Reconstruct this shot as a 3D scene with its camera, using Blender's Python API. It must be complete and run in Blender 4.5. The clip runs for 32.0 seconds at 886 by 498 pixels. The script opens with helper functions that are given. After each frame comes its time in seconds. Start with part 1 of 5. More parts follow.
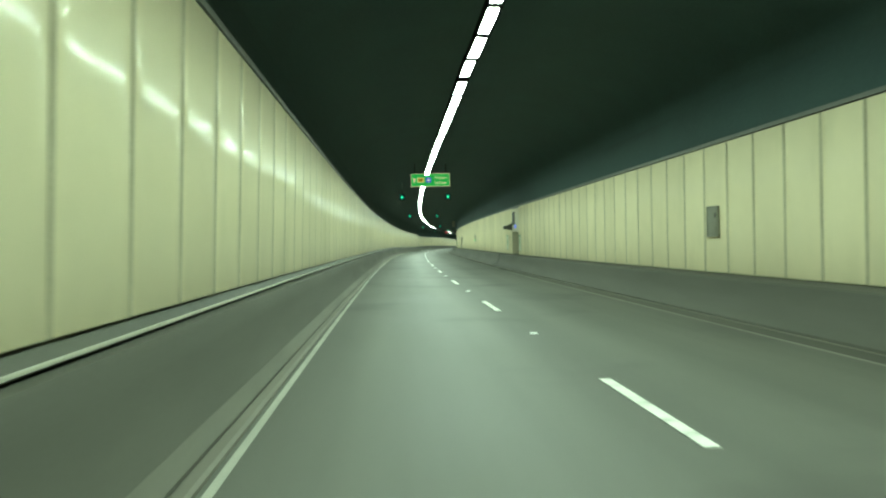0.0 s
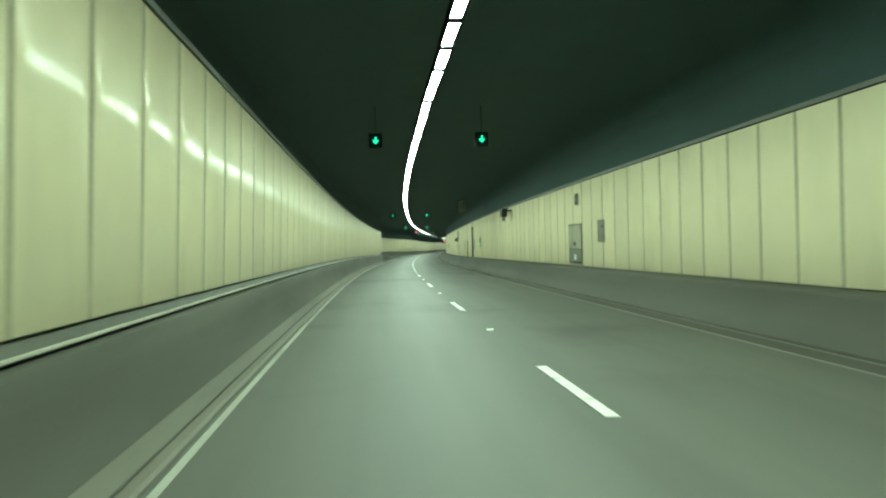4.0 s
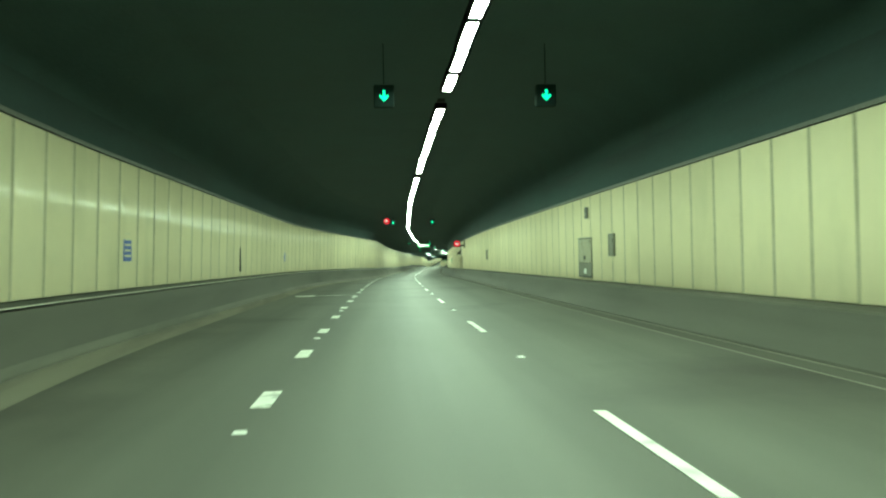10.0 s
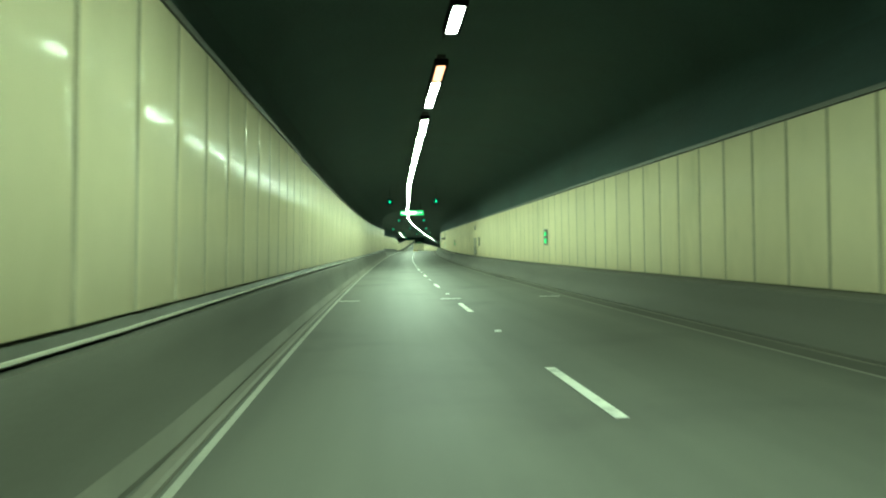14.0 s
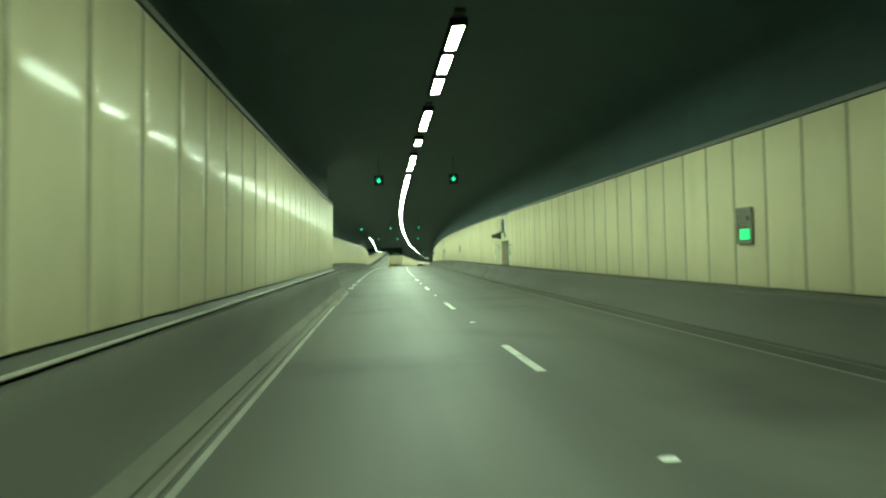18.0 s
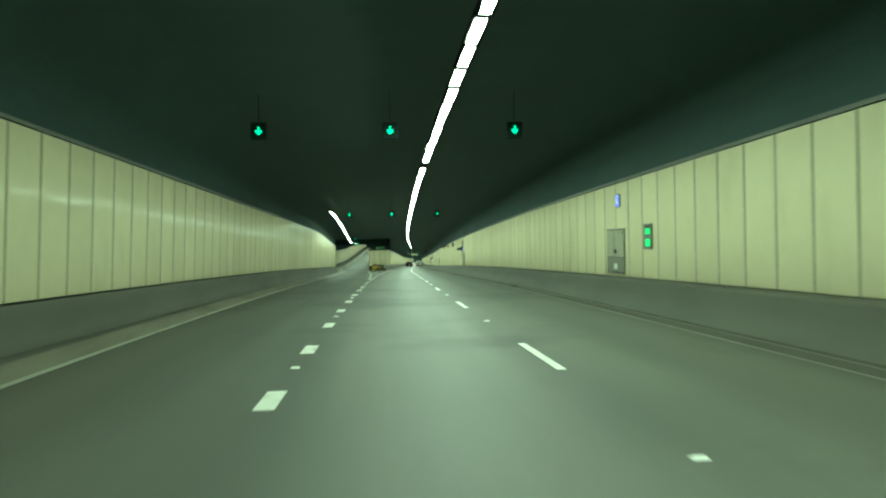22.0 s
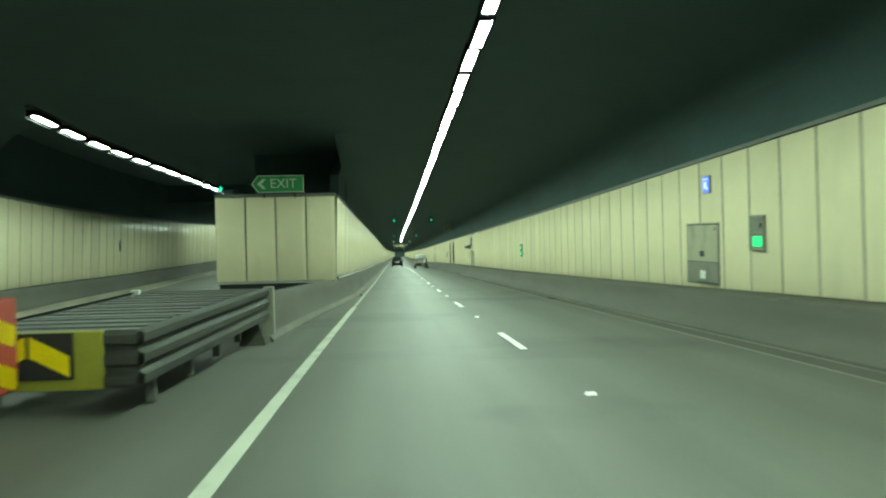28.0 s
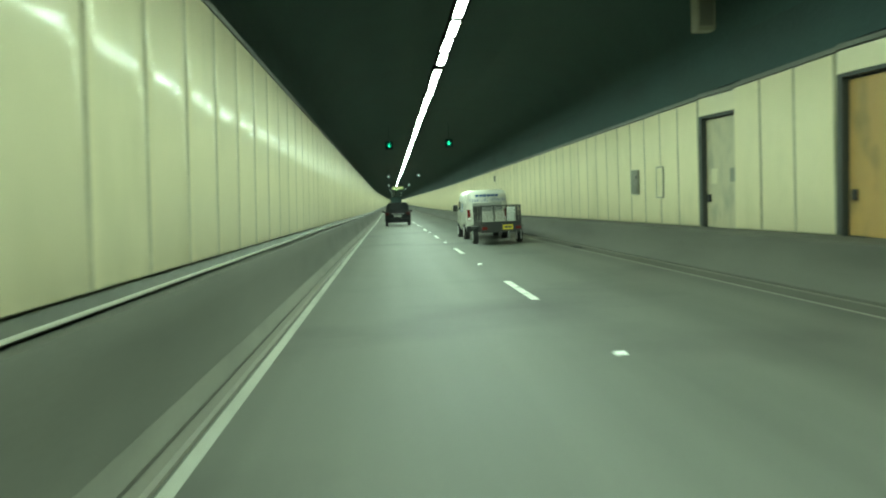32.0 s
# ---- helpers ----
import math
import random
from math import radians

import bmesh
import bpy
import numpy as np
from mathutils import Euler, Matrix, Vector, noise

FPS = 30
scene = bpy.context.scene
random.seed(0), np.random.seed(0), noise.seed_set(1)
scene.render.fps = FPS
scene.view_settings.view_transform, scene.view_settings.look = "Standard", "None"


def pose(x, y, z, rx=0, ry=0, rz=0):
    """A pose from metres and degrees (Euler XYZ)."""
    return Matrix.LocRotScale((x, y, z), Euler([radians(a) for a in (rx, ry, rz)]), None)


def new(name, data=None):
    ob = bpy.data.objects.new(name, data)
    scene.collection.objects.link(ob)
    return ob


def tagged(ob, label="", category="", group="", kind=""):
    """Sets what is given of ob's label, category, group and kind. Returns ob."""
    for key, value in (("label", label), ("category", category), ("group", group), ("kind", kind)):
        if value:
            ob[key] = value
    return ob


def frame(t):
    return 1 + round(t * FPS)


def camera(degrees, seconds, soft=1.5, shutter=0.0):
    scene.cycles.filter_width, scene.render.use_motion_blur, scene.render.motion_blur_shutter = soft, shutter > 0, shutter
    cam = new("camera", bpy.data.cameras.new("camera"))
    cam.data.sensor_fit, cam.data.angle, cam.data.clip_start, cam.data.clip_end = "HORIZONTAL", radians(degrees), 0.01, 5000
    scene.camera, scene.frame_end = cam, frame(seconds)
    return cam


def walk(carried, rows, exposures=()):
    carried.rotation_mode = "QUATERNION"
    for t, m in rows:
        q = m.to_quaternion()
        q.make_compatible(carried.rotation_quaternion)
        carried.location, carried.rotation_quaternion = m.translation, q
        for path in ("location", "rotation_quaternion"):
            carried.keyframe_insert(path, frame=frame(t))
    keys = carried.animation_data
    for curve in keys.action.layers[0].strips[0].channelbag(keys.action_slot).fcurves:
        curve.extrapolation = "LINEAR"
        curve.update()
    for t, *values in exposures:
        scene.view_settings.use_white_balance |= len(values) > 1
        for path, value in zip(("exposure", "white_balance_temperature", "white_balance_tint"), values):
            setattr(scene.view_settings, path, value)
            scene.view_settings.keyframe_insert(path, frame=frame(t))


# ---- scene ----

# ---------------------------------------------------------------- alignment
# The road runs along one curved line: s metres along it, X metres to the right of
# the lane divider, Z metres above the road. Curvature and its upright counterpart
# (per kilometre) are given every 30 m from s = -40.
BEND = [0.034, -0.163, -0.361, -0.528, -0.407, -0.874, -0.694, -0.366, -0.592, -0.506, -0.651, -0.742, -0.353, -0.407, -0.409, -0.456, -0.383, -0.458, -0.320, -0.027, -0.448, -0.189, -0.006, 0.116, -0.023, -0.064, 0.070, -0.047, -0.176, -0.014, -0.005, -0.004, -0.001, 0.000, 0.000]
SAG = [-0.382, -0.141, 0.047, 0.044, -0.095, -0.114, -0.046, 0.124, 0.095, -0.040, -0.210, -0.028, 0.096, 0.133, 0.135, -0.028, -0.231, -0.233, -0.188, -0.103, -0.007, 0.006, 0.151, -0.025, -0.090, 0.013, 0.080, 0.081, 0.040, 0.001, -0.001, -0.000, -0.000, 0.000, 0.000]
_knots = np.arange(-40.0, 1000.0, 30.0)
_run = np.arange(-40.0, 1330.0, 1.0)
_turn = np.cumsum(np.interp(_run, _knots, BEND) * 1e-3)
_rise = np.cumsum(np.interp(_run, _knots, SAG) * 1e-3)
_east = np.cumsum(-np.sin(_turn))
_north = np.cumsum(np.cos(_turn))
_height = np.cumsum(_rise)


def line_at(s):
    """Place, heading and gradient of the divider line at s."""
    return [float(np.interp(s, _run, a)) for a in (_east, _north, _height, _turn, _rise)]


def P(s, X, Z):
    x, y, z, th, _ = line_at(s)
    return Vector((x + X * math.cos(th), y + X * math.sin(th), z + Z))


def frame_at(s, X, Z=0.0, turn=0.0):
    """An upright pose on the line: local x to the right, y ahead, z up."""
    return Matrix.Translation(P(s, X, Z)) @ Matrix.Rotation(line_at(s)[3] + radians(turn), 4, "Z")


def road_at(s, X, Z=0.0, turn=0.0):
    """The same for what lies on the road and follows its gradient."""
    x, y, z, th, gr = line_at(s)
    return (Matrix.Translation(P(s, X, Z)) @ Matrix.Rotation(th, 4, "Z")
            @ Matrix.Rotation(math.atan(gr), 4, "X") @ Matrix.Rotation(radians(turn), 4, "Z"))


# ---------------------------------------------------------------- camera
EXPOSURES = [  # seconds, stops, kelvin, tint
    (0.0, 0.00, 6600, 15), (1.0, 0.01, 6600, 15), (2.0, 0.08, 6600, 3), (3.0, 0.02, 6600, 15), (6.0, 0.04, 6600, 11),
    (7.0, 0.05, 6600, 15), (8.0, 0.05, 6620, 5), (9.0, 0.10, 6900, 10), (10.0, 0.34, 6950, 4), (11.0, 0.40, 6850, 1),
    (12.0, 0.36, 6750, 5), (13.0, 0.21, 6900, 4), (14.0, 0.36, 7000, 1), (15.6, 0.14, 6950, 3), (17.0, 0.36, 6850, 6), (18.0, 0.36, 7200, 7),
    (19.0, -0.12, 7100, 5), (20.0, 0.0, 6950, 0), (21.0, 0.12, 6750, -1), (22.0, 0.02, 6750, 2), (23.0, 0.06, 6700, 0),
    (24.0, 0.16, 6550, 4), (25.0, 0.04, 6600, 5), (28.0, 0.14, 6600, 13), (29.0, 0.08, 6600, 13), (30.0, -0.08, 6520, 15),
    (31.0, -0.04, 6450, 3), (32.0, -0.02, 6600, 11),
]
EYE = 1.587
DRIVE = [  # seconds, s, X, yaw and pitch against the road, roll
    (0.0, -7.19, -2.376, -3.78, -0.49, 1.12),
    (1.0, 13.15, -2.158, -4.59, 0.04, 1.46),
    (2.0, 34.15, -2.111, -5.13, 0.01, 1.72),
    (3.0, 55.00, -2.093, -4.99, -0.14, 1.45),
    (5.5, 106.41, -2.142, -5.64, -0.19, 1.53),
    (6.0, 116.59, -2.156, -5.32, -0.03, 1.45),
    (7.0, 136.70, -2.213, -4.56, -0.04, 1.19),
    (8.0, 156.44, -2.219, -4.51, 0.12, 1.40),
    (9.0, 177.08, -2.193, -4.87, 0.67, 1.44),
    (10.0, 197.63, -2.259, -5.01, 0.87, 1.19),
    (11.0, 218.26, -2.301, -4.88, 0.46, 1.03),
    (12.0, 239.35, -2.290, -4.92, -0.03, 0.84),
    (13.0, 259.72, -2.259, -4.98, -0.21, 0.85),
    (14.0, 279.61, -2.191, -5.05, -0.12, 1.15),
    (14.5, 289.73, -2.176, -4.89, 0.12, 1.06),
    (16.5, 330.16, -2.271, -4.92, 0.73, 1.37),
    (17.0, 340.08, -2.223, -4.96, 0.67, 1.43),
    (18.0, 360.35, -2.151, -5.16, 0.46, 1.80),
    (19.0, 380.95, -2.094, -5.52, 0.67, 1.42),
    (20.0, 401.49, -2.017, -5.07, 0.30, 0.42),
    (21.0, 422.88, -2.173, -4.68, 0.14, 0.66),
    (22.0, 444.34, -2.363, -4.68, 0.15, 0.86),
    (23.0, 465.57, -2.369, -4.43, 0.03, 0.56),
    (24.0, 486.92, -2.334, -4.21, 0.33, 0.99),
    (25.0, 508.58, -2.227, -4.15, 0.60, 0.96),
    (25.5, 519.31, -2.283, -4.24, 0.69, 0.78),
    (27.5, 562.46, -2.191, -4.22, 0.72, 1.09),
    (28.0, 573.26, -2.248, -3.97, 0.74, 1.23),
    (29.0, 594.26, -2.352, -3.81, 0.92, 1.56),
    (30.0, 615.76, -2.287, -3.65, 0.73, 1.43),
    (31.0, 636.73, -2.294, -3.53, -0.28, 1.26),
    (32.0, 658.45, -2.245, -4.05, -3.39, 2.43),
]
cam = camera(59.27, 32.0, soft=2.1, shutter=0.16)


def eye_pose(s, X, yaw, pitch, roll):
    x, y, z, th, gr = line_at(s)
    e = P(s, X, EYE)
    return pose(e.x, e.y, e.z, 90 + math.degrees(math.atan(gr)) + pitch, roll, math.degrees(th) + yaw)


walk(cam, [(r[0], eye_pose(*r[1:])) for r in DRIVE], exposures=EXPOSURES)

# ---------------------------------------------------------------- world
world = bpy.data.worlds.new("world")
scene.world = world
world.use_nodes = True
world.node_tree.nodes["Background"].inputs[0].default_value = (0.02, 0.028, 0.025, 1)
world.node_tree.nodes["Background"].inputs[1].default_value = 0.3

# ---------------------------------------------------------------- materials


def material(name, color, rough=0.6, metal=0.0, vary=0.12, scale=3.0, fine=40.0, bump=0.02,
             stain=None, stain_at=(0.55, 0.75), stain_scale=(1, 1, 1), each=0.0, spec=0.5, emit=0.0, emit_color=None, gloss_vary=0.2):
    m = bpy.data.materials.new(name)
    m.use_nodes = True
    nt = m.node_tree
    b = nt.nodes["Principled BSDF"]
    b.inputs["Roughness"].default_value = rough
    b.inputs["Metallic"].default_value = metal
    b.inputs["Specular IOR Level"].default_value = spec
    if emit:
        b.inputs["Base Color"].default_value = (*color, 1)
        b.inputs["Emission Color"].default_value = (*(emit_color or color), 1)
        b.inputs["Emission Strength"].default_value = emit
        return m
    L = nt.links.new
    co = nt.nodes.new("ShaderNodeTexCoord")
    n1 = nt.nodes.new("ShaderNodeTexNoise")
    n1.inputs["Scale"].default_value = scale
    n1.inputs["Detail"].default_value = 5
    n2 = nt.nodes.new("ShaderNodeTexNoise")
    n2.inputs["Scale"].default_value = fine
    n2.inputs["Detail"].default_value = 3
    ge = nt.nodes.new("ShaderNodeNewGeometry")
    for n in (n1, n2):
        L(ge.outputs["Position"], n.inputs["Vector"])
    mix = nt.nodes.new("ShaderNodeMath")
    mix.operation = "MULTIPLY_ADD"
    L(n1.outputs["Fac"], mix.inputs[0])
    mix.inputs[1].default_value = 2 * vary
    mix.inputs[2].default_value = 1 - vary
    mix2 = nt.nodes.new("ShaderNodeMath")
    mix2.operation = "MULTIPLY_ADD"
    L(n2.outputs["Fac"], mix2.inputs[0])
    mix2.inputs[1].default_value = vary
    mix2.inputs[2].default_value = -vary / 2
    add = nt.nodes.new("ShaderNodeMath")
    L(mix.outputs[0], add.inputs[0])
    L(mix2.outputs[0], add.inputs[1])
    last = add.outputs[0]
    if each:
        oi = nt.nodes.new("ShaderNodeObjectInfo")
        m3 = nt.nodes.new("ShaderNodeMath")
        m3.operation = "MULTIPLY_ADD"
        L(oi.outputs["Random"], m3.inputs[0])
        m3.inputs[1].default_value = each
        m3.inputs[2].default_value = 1 - each / 2
        m4 = nt.nodes.new("ShaderNodeMath")
        m4.operation = "MULTIPLY"
        L(last, m4.inputs[0])
        L(m3.outputs[0], m4.inputs[1])
        last = m4.outputs[0]
    hue = nt.nodes.new("ShaderNodeVectorMath")
    hue.operation = "SCALE"
    hue.inputs[0].default_value = color
    L(last, hue.inputs["Scale"])
    col = hue.outputs[0]
    if stain:
        mp = nt.nodes.new("ShaderNodeMapping")
        mp.inputs["Scale"].default_value = stain_scale
        L(ge.outputs["Position"], mp.inputs["Vector"])
        n3 = nt.nodes.new("ShaderNodeTexNoise")
        n3.inputs["Scale"].default_value = 1.0
        n3.inputs["Detail"].default_value = 6
        L(mp.outputs[0], n3.inputs["Vector"])
        mr = nt.nodes.new("ShaderNodeMapRange")
        mr.inputs[1].default_value, mr.inputs[2].default_value = stain_at
        L(n3.outputs["Fac"], mr.inputs[0])
        mx = nt.nodes.new("ShaderNodeMix")
        mx.data_type = "RGBA"
        L(mr.outputs[0], mx.inputs["Factor"])
        L(col, mx.inputs["A"])
        mx.inputs["B"].default_value = (*stain, 1)
        col = mx.outputs["Result"]
    L(col, b.inputs["Base Color"])
    rr = nt.nodes.new("ShaderNodeMath")
    rr.operation = "MULTIPLY_ADD"
    L(n1.outputs["Fac"], rr.inputs[0])
    rr.inputs[1].default_value = gloss_vary
    rr.inputs[2].default_value = rough - gloss_vary / 2
    L(rr.outputs[0], b.inputs["Roughness"])
    if bump:
        bp = nt.nodes.new("ShaderNodeBump")
        bp.inputs["Strength"].default_value = 0.6
        bp.inputs["Distance"].default_value = bump
        L(n2.outputs["Fac"], bp.inputs["Height"])
        L(bp.outputs[0], b.inputs["Normal"])
    return m


ASPHALT = material("asphalt", (0.105, 0.107, 0.09), 0.62, vary=0.2, scale=0.35, fine=60, bump=0.004, spec=0.35,
                   stain=(0.062, 0.06, 0.054), stain_scale=(0.25, 0.25, 0.25))
CONCRETE = material("barrier_concrete", (0.106, 0.104, 0.086), 0.8, vary=0.14, scale=0.5, fine=25, bump=0.006, spec=0.3,
                    stain=(0.074, 0.074, 0.06), stain_at=(0.45, 0.75), stain_scale=(0.5, 0.1, 0.9))
SHOULDER = material("shoulder_concrete", (0.23, 0.215, 0.17), 0.75, vary=0.15, scale=0.7, fine=30, bump=0.004, spec=0.3, stain=(0.13, 0.122, 0.1), stain_at=(0.45, 0.75), stain_scale=(1.2, 0.12, 1))
KERB = material("kerb_concrete", (0.165, 0.157, 0.128), 0.75, vary=0.15, scale=0.7, fine=30, bump=0.004, spec=0.3)
FOOT = material("dusty_barrier_foot", (0.15, 0.145, 0.117), 0.8, vary=0.15, scale=0.7, fine=30, bump=0.004, spec=0.3, stain=(0.09, 0.088, 0.073), stain_at=(0.45, 0.75), stain_scale=(1.2, 0.12, 1))
LIP = material("bright_metal_lip", (0.5, 0.49, 0.4), 0.45, vary=0.15)
LEDGE = material("wall_ledge", (0.085, 0.086, 0.064), 0.6, vary=0.15, scale=1.0, stain=(0.055, 0.056, 0.042), stain_at=(0.45, 0.7), stain_scale=(2, 0.5, 2))
WALL_SOOT = material("sooty_wall_concrete", (0.04, 0.078, 0.076), 0.9, vary=0.3, scale=0.5, fine=12, bump=0.02,
                     stain=(0.035, 0.06, 0.058), stain_at=(0.45, 0.7), stain_scale=(0.8, 0.08, 0.8))
SOOT = material("sooty_concrete", (0.042, 0.082, 0.079), 0.9, vary=0.3, scale=0.6, fine=12, bump=0.02)
PANEL = material("cream_enamel_panel", (0.79, 0.705, 0.49), 0.1, vary=0.06, scale=0.8, fine=3.0, bump=0.0018, spec=0.011, gloss_vary=0.08,
                 stain=(0.66, 0.6, 0.4), stain_at=(0.55, 0.85), stain_scale=(0.9, 0.9, 0.35), each=0.09)
JOINT = material("panel_joint", (0.43, 0.395, 0.27), 0.7, vary=0.2)
TRIM = material("grey_steel_trim", (0.15, 0.155, 0.135), 0.5, metal=0.3)
DARK = material("dark_void", (0.02, 0.022, 0.02), 0.8)


def wheel_tracks(m):
    """Streaks along the road, darker oil strips and paler wheel tracks in each lane."""
    nt = m.node_tree
    L = nt.links.new
    body = nt.nodes["Principled BSDF"]
    src = body.inputs["Base Color"].links[0].from_socket
    at = nt.nodes.new("ShaderNodeAttribute")
    at.attribute_name = "across"
    ge = nt.nodes.new("ShaderNodeNewGeometry")
    sep = nt.nodes.new("ShaderNodeSeparateXYZ")
    L(ge.outputs["Position"], sep.inputs[0])
    cmb = nt.nodes.new("ShaderNodeCombineXYZ")
    L(at.outputs["Fac"], cmb.inputs[0])
    sc = nt.nodes.new("ShaderNodeMath")
    sc.operation = "MULTIPLY"
    L(sep.outputs["Y"], sc.inputs[0])
    sc.inputs[1].default_value = 0.03
    L(sc.outputs[0], cmb.inputs[1])
    nz = nt.nodes.new("ShaderNodeTexNoise")
    nz.inputs["Scale"].default_value = 1.6
    nz.inputs["Detail"].default_value = 4
    L(cmb.outputs[0], nz.inputs["Vector"])
    wave = nt.nodes.new("ShaderNodeMath")
    wave.operation = "MULTIPLY"
    L(at.outputs["Fac"], wave.inputs[0])
    wave.inputs[1].default_value = 2 * math.pi / 1.75
    cs = nt.nodes.new("ShaderNodeMath")
    cs.operation = "COSINE"
    L(wave.outputs[0], cs.inputs[0])
    k1 = nt.nodes.new("ShaderNodeMath")
    k1.operation = "MULTIPLY_ADD"
    L(cs.outputs[0], k1.inputs[0])
    k1.inputs[1].default_value = -0.07
    k1.inputs[2].default_value = 0.72
    k2 = nt.nodes.new("ShaderNodeMath")
    k2.operation = "MULTIPLY_ADD"
    L(nz.outputs["Fac"], k2.inputs[0])
    k2.inputs[1].default_value = 0.56
    L(k1.outputs[0], k2.inputs[2])
    sv = nt.nodes.new("ShaderNodeVectorMath")
    sv.operation = "SCALE"
    L(src, sv.inputs[0])
    L(k2.outputs[0], sv.inputs["Scale"])
    L(sv.outputs[0], body.inputs["Base Color"])


wheel_tracks(ASPHALT)
LINE = material("road_paint", (0.72, 0.73, 0.66), 0.6, vary=0.2, scale=4, fine=50, stain=(0.25, 0.26, 0.23),
                stain_at=(0.55, 0.75), stain_scale=(3, 3, 3))
EDGE = material("edge_line_paint", (0.4, 0.4, 0.34), 0.6, vary=0.15, scale=2, fine=50, stain=(0.26, 0.26, 0.22),
                stain_at=(0.5, 0.7), stain_scale=(1.2, 0.3, 1.2))
FADED = material("faded_line_paint", (0.25, 0.245, 0.205), 0.65, vary=0.15, scale=1, fine=50, stain=(0.16, 0.16, 0.135),
                 stain_at=(0.45, 0.7), stain_scale=(0.8, 0.15, 0.8))
GORE = material("gore_paint", (0.48, 0.49, 0.41), 0.6, vary=0.15, scale=2, fine=50, stain=(0.3, 0.3, 0.25), stain_at=(0.5, 0.75), stain_scale=(1.5, 1.5, 1.5))


def enamel(m, low, high, rough):
    """Lays a weak gloss, stronger at a flat angle, over the dull body of a material."""
    nt = m.node_tree
    L = nt.links.new
    out = next(n for n in nt.nodes if n.type == "OUTPUT_MATERIAL")
    body = nt.nodes["Principled BSDF"]
    body.inputs["Specular IOR Level"].default_value = 0.0
    gl = nt.nodes.new("ShaderNodeBsdfGlossy")
    gl.inputs["Roughness"].default_value = rough
    gl.inputs["Color"].default_value = (1, 1, 1, 1)
    fr = nt.nodes.new("ShaderNodeFresnel")
    fr.inputs["IOR"].default_value = 1.45
    fac = nt.nodes.new("ShaderNodeMath")
    fac.operation = "MULTIPLY_ADD"
    L(fr.outputs[0], fac.inputs[0])
    fac.inputs[1].default_value = high
    fac.inputs[2].default_value = low
    mx = nt.nodes.new("ShaderNodeMixShader")
    L(fac.outputs[0], mx.inputs[0])
    L(out.inputs["Surface"].links[0].from_socket, mx.inputs[1])
    L(gl.outputs[0], mx.inputs[2])
    if body.inputs["Normal"].is_linked:
        L(body.inputs["Normal"].links[0].from_socket, gl.inputs["Normal"])
    L(mx.outputs[0], out.inputs["Surface"])


PANEL_DULL = PANEL.copy()
PANEL_DULL.name = "dusty_cream_enamel_panel"
enamel(PANEL, 0.006, 0.15, 0.1)
enamel(PANEL, 0.004, 0.13, 0.24)
enamel(PANEL_DULL, 0.002, 0.03, 0.2)
RPM = material("marker_white", (0.85, 0.87, 0.82), 0.35)
RPM_RED = material("marker_red", (0.7, 0.06, 0.08), 0.35)
RPM_YELLOW = material("marker_yellow", (0.8, 0.6, 0.05), 0.35)
LAMP = material("lamp_tube", (1, 1, 1), 0.5, emit=119.0, emit_color=(0.68, 1.0, 0.77))
LAMP_RAMP = material("ramp_lamp_tube", (1, 1, 1), 0.5, emit=99.0, emit_color=(0.68, 1.0, 0.77))
LAMP_EXIT = material("exit_lane_lamp_tube", (1, 1, 1), 0.5, emit=41.0, emit_color=(0.68, 1.0, 0.77))
CASE = material("sooty_sign_case", (0.022, 0.038, 0.035), 0.85, vary=0.2, spec=0.1)
BLACK = material("black_metal", (0.02, 0.021, 0.021), 0.5, vary=0.2)
GREY = material("grey_metal", (0.23, 0.225, 0.175), 0.5)
STEEL = material("galvanised_steel", (0.42, 0.43, 0.4), 0.45, metal=0.8, vary=0.2)
GREEN_LED = material("green_led", (0, 0.9, 0.5), 0.5, emit=1.5, emit_color=(0.0, 0.85, 0.42))
GREEN_GLOW = material("green_lit_sign", (0, 0.6, 0.2), 0.5, emit=0.9, emit_color=(0.0, 0.8, 0.22))
RED_LED = material("red_led", (0.9, 0.0, 0.1), 0.5, emit=1.3, emit_color=(1.0, 0.0, 0.015))
WHITE_LED = material("white_led", (1, 1, 1), 0.5, emit=2.2, emit_color=(1.0, 0.92, 0.92))
BLUE_GLOW = material("blue_lit_sign", (0.1, 0.2, 1), 0.5, emit=1.2, emit_color=(0.06, 0.14, 1.0))

# ---------------------------------------------------------------- mesh helpers


def link(name, bm, mat, parent=None, label=""):
    me = bpy.data.meshes.new(name)
    bm.to_mesh(me)
    bm.free()
    for mm in (mat if isinstance(mat, (list, tuple)) else [mat]):
        me.materials.append(mm)
    ob = new(name, me)
    if parent:
        ob.parent = parent
    if label:
        ob["label"] = label
    return ob


def part(name, bm, mat, parent, label=""):
    return link(name, bm, mat, parent, label)


def box(bm, x0, x1, y0, y1, z0, z1, bevel=0.0):
    m = Matrix.Translation(((x0 + x1) / 2, (y0 + y1) / 2, (z0 + z1) / 2)) @ Matrix.Diagonal((x1 - x0, y1 - y0, z1 - z0, 1))
    g = bmesh.ops.create_cube(bm, size=1, matrix=m)
    if bevel:
        ed = list({e for v in g["verts"] for e in v.link_edges})
        bmesh.ops.bevel(bm, geom=ed, offset=bevel, segments=1, affect="EDGES")
    return bm


def boxed(*a, bevel=0.0):
    return box(bmesh.new(), *a, bevel=bevel)


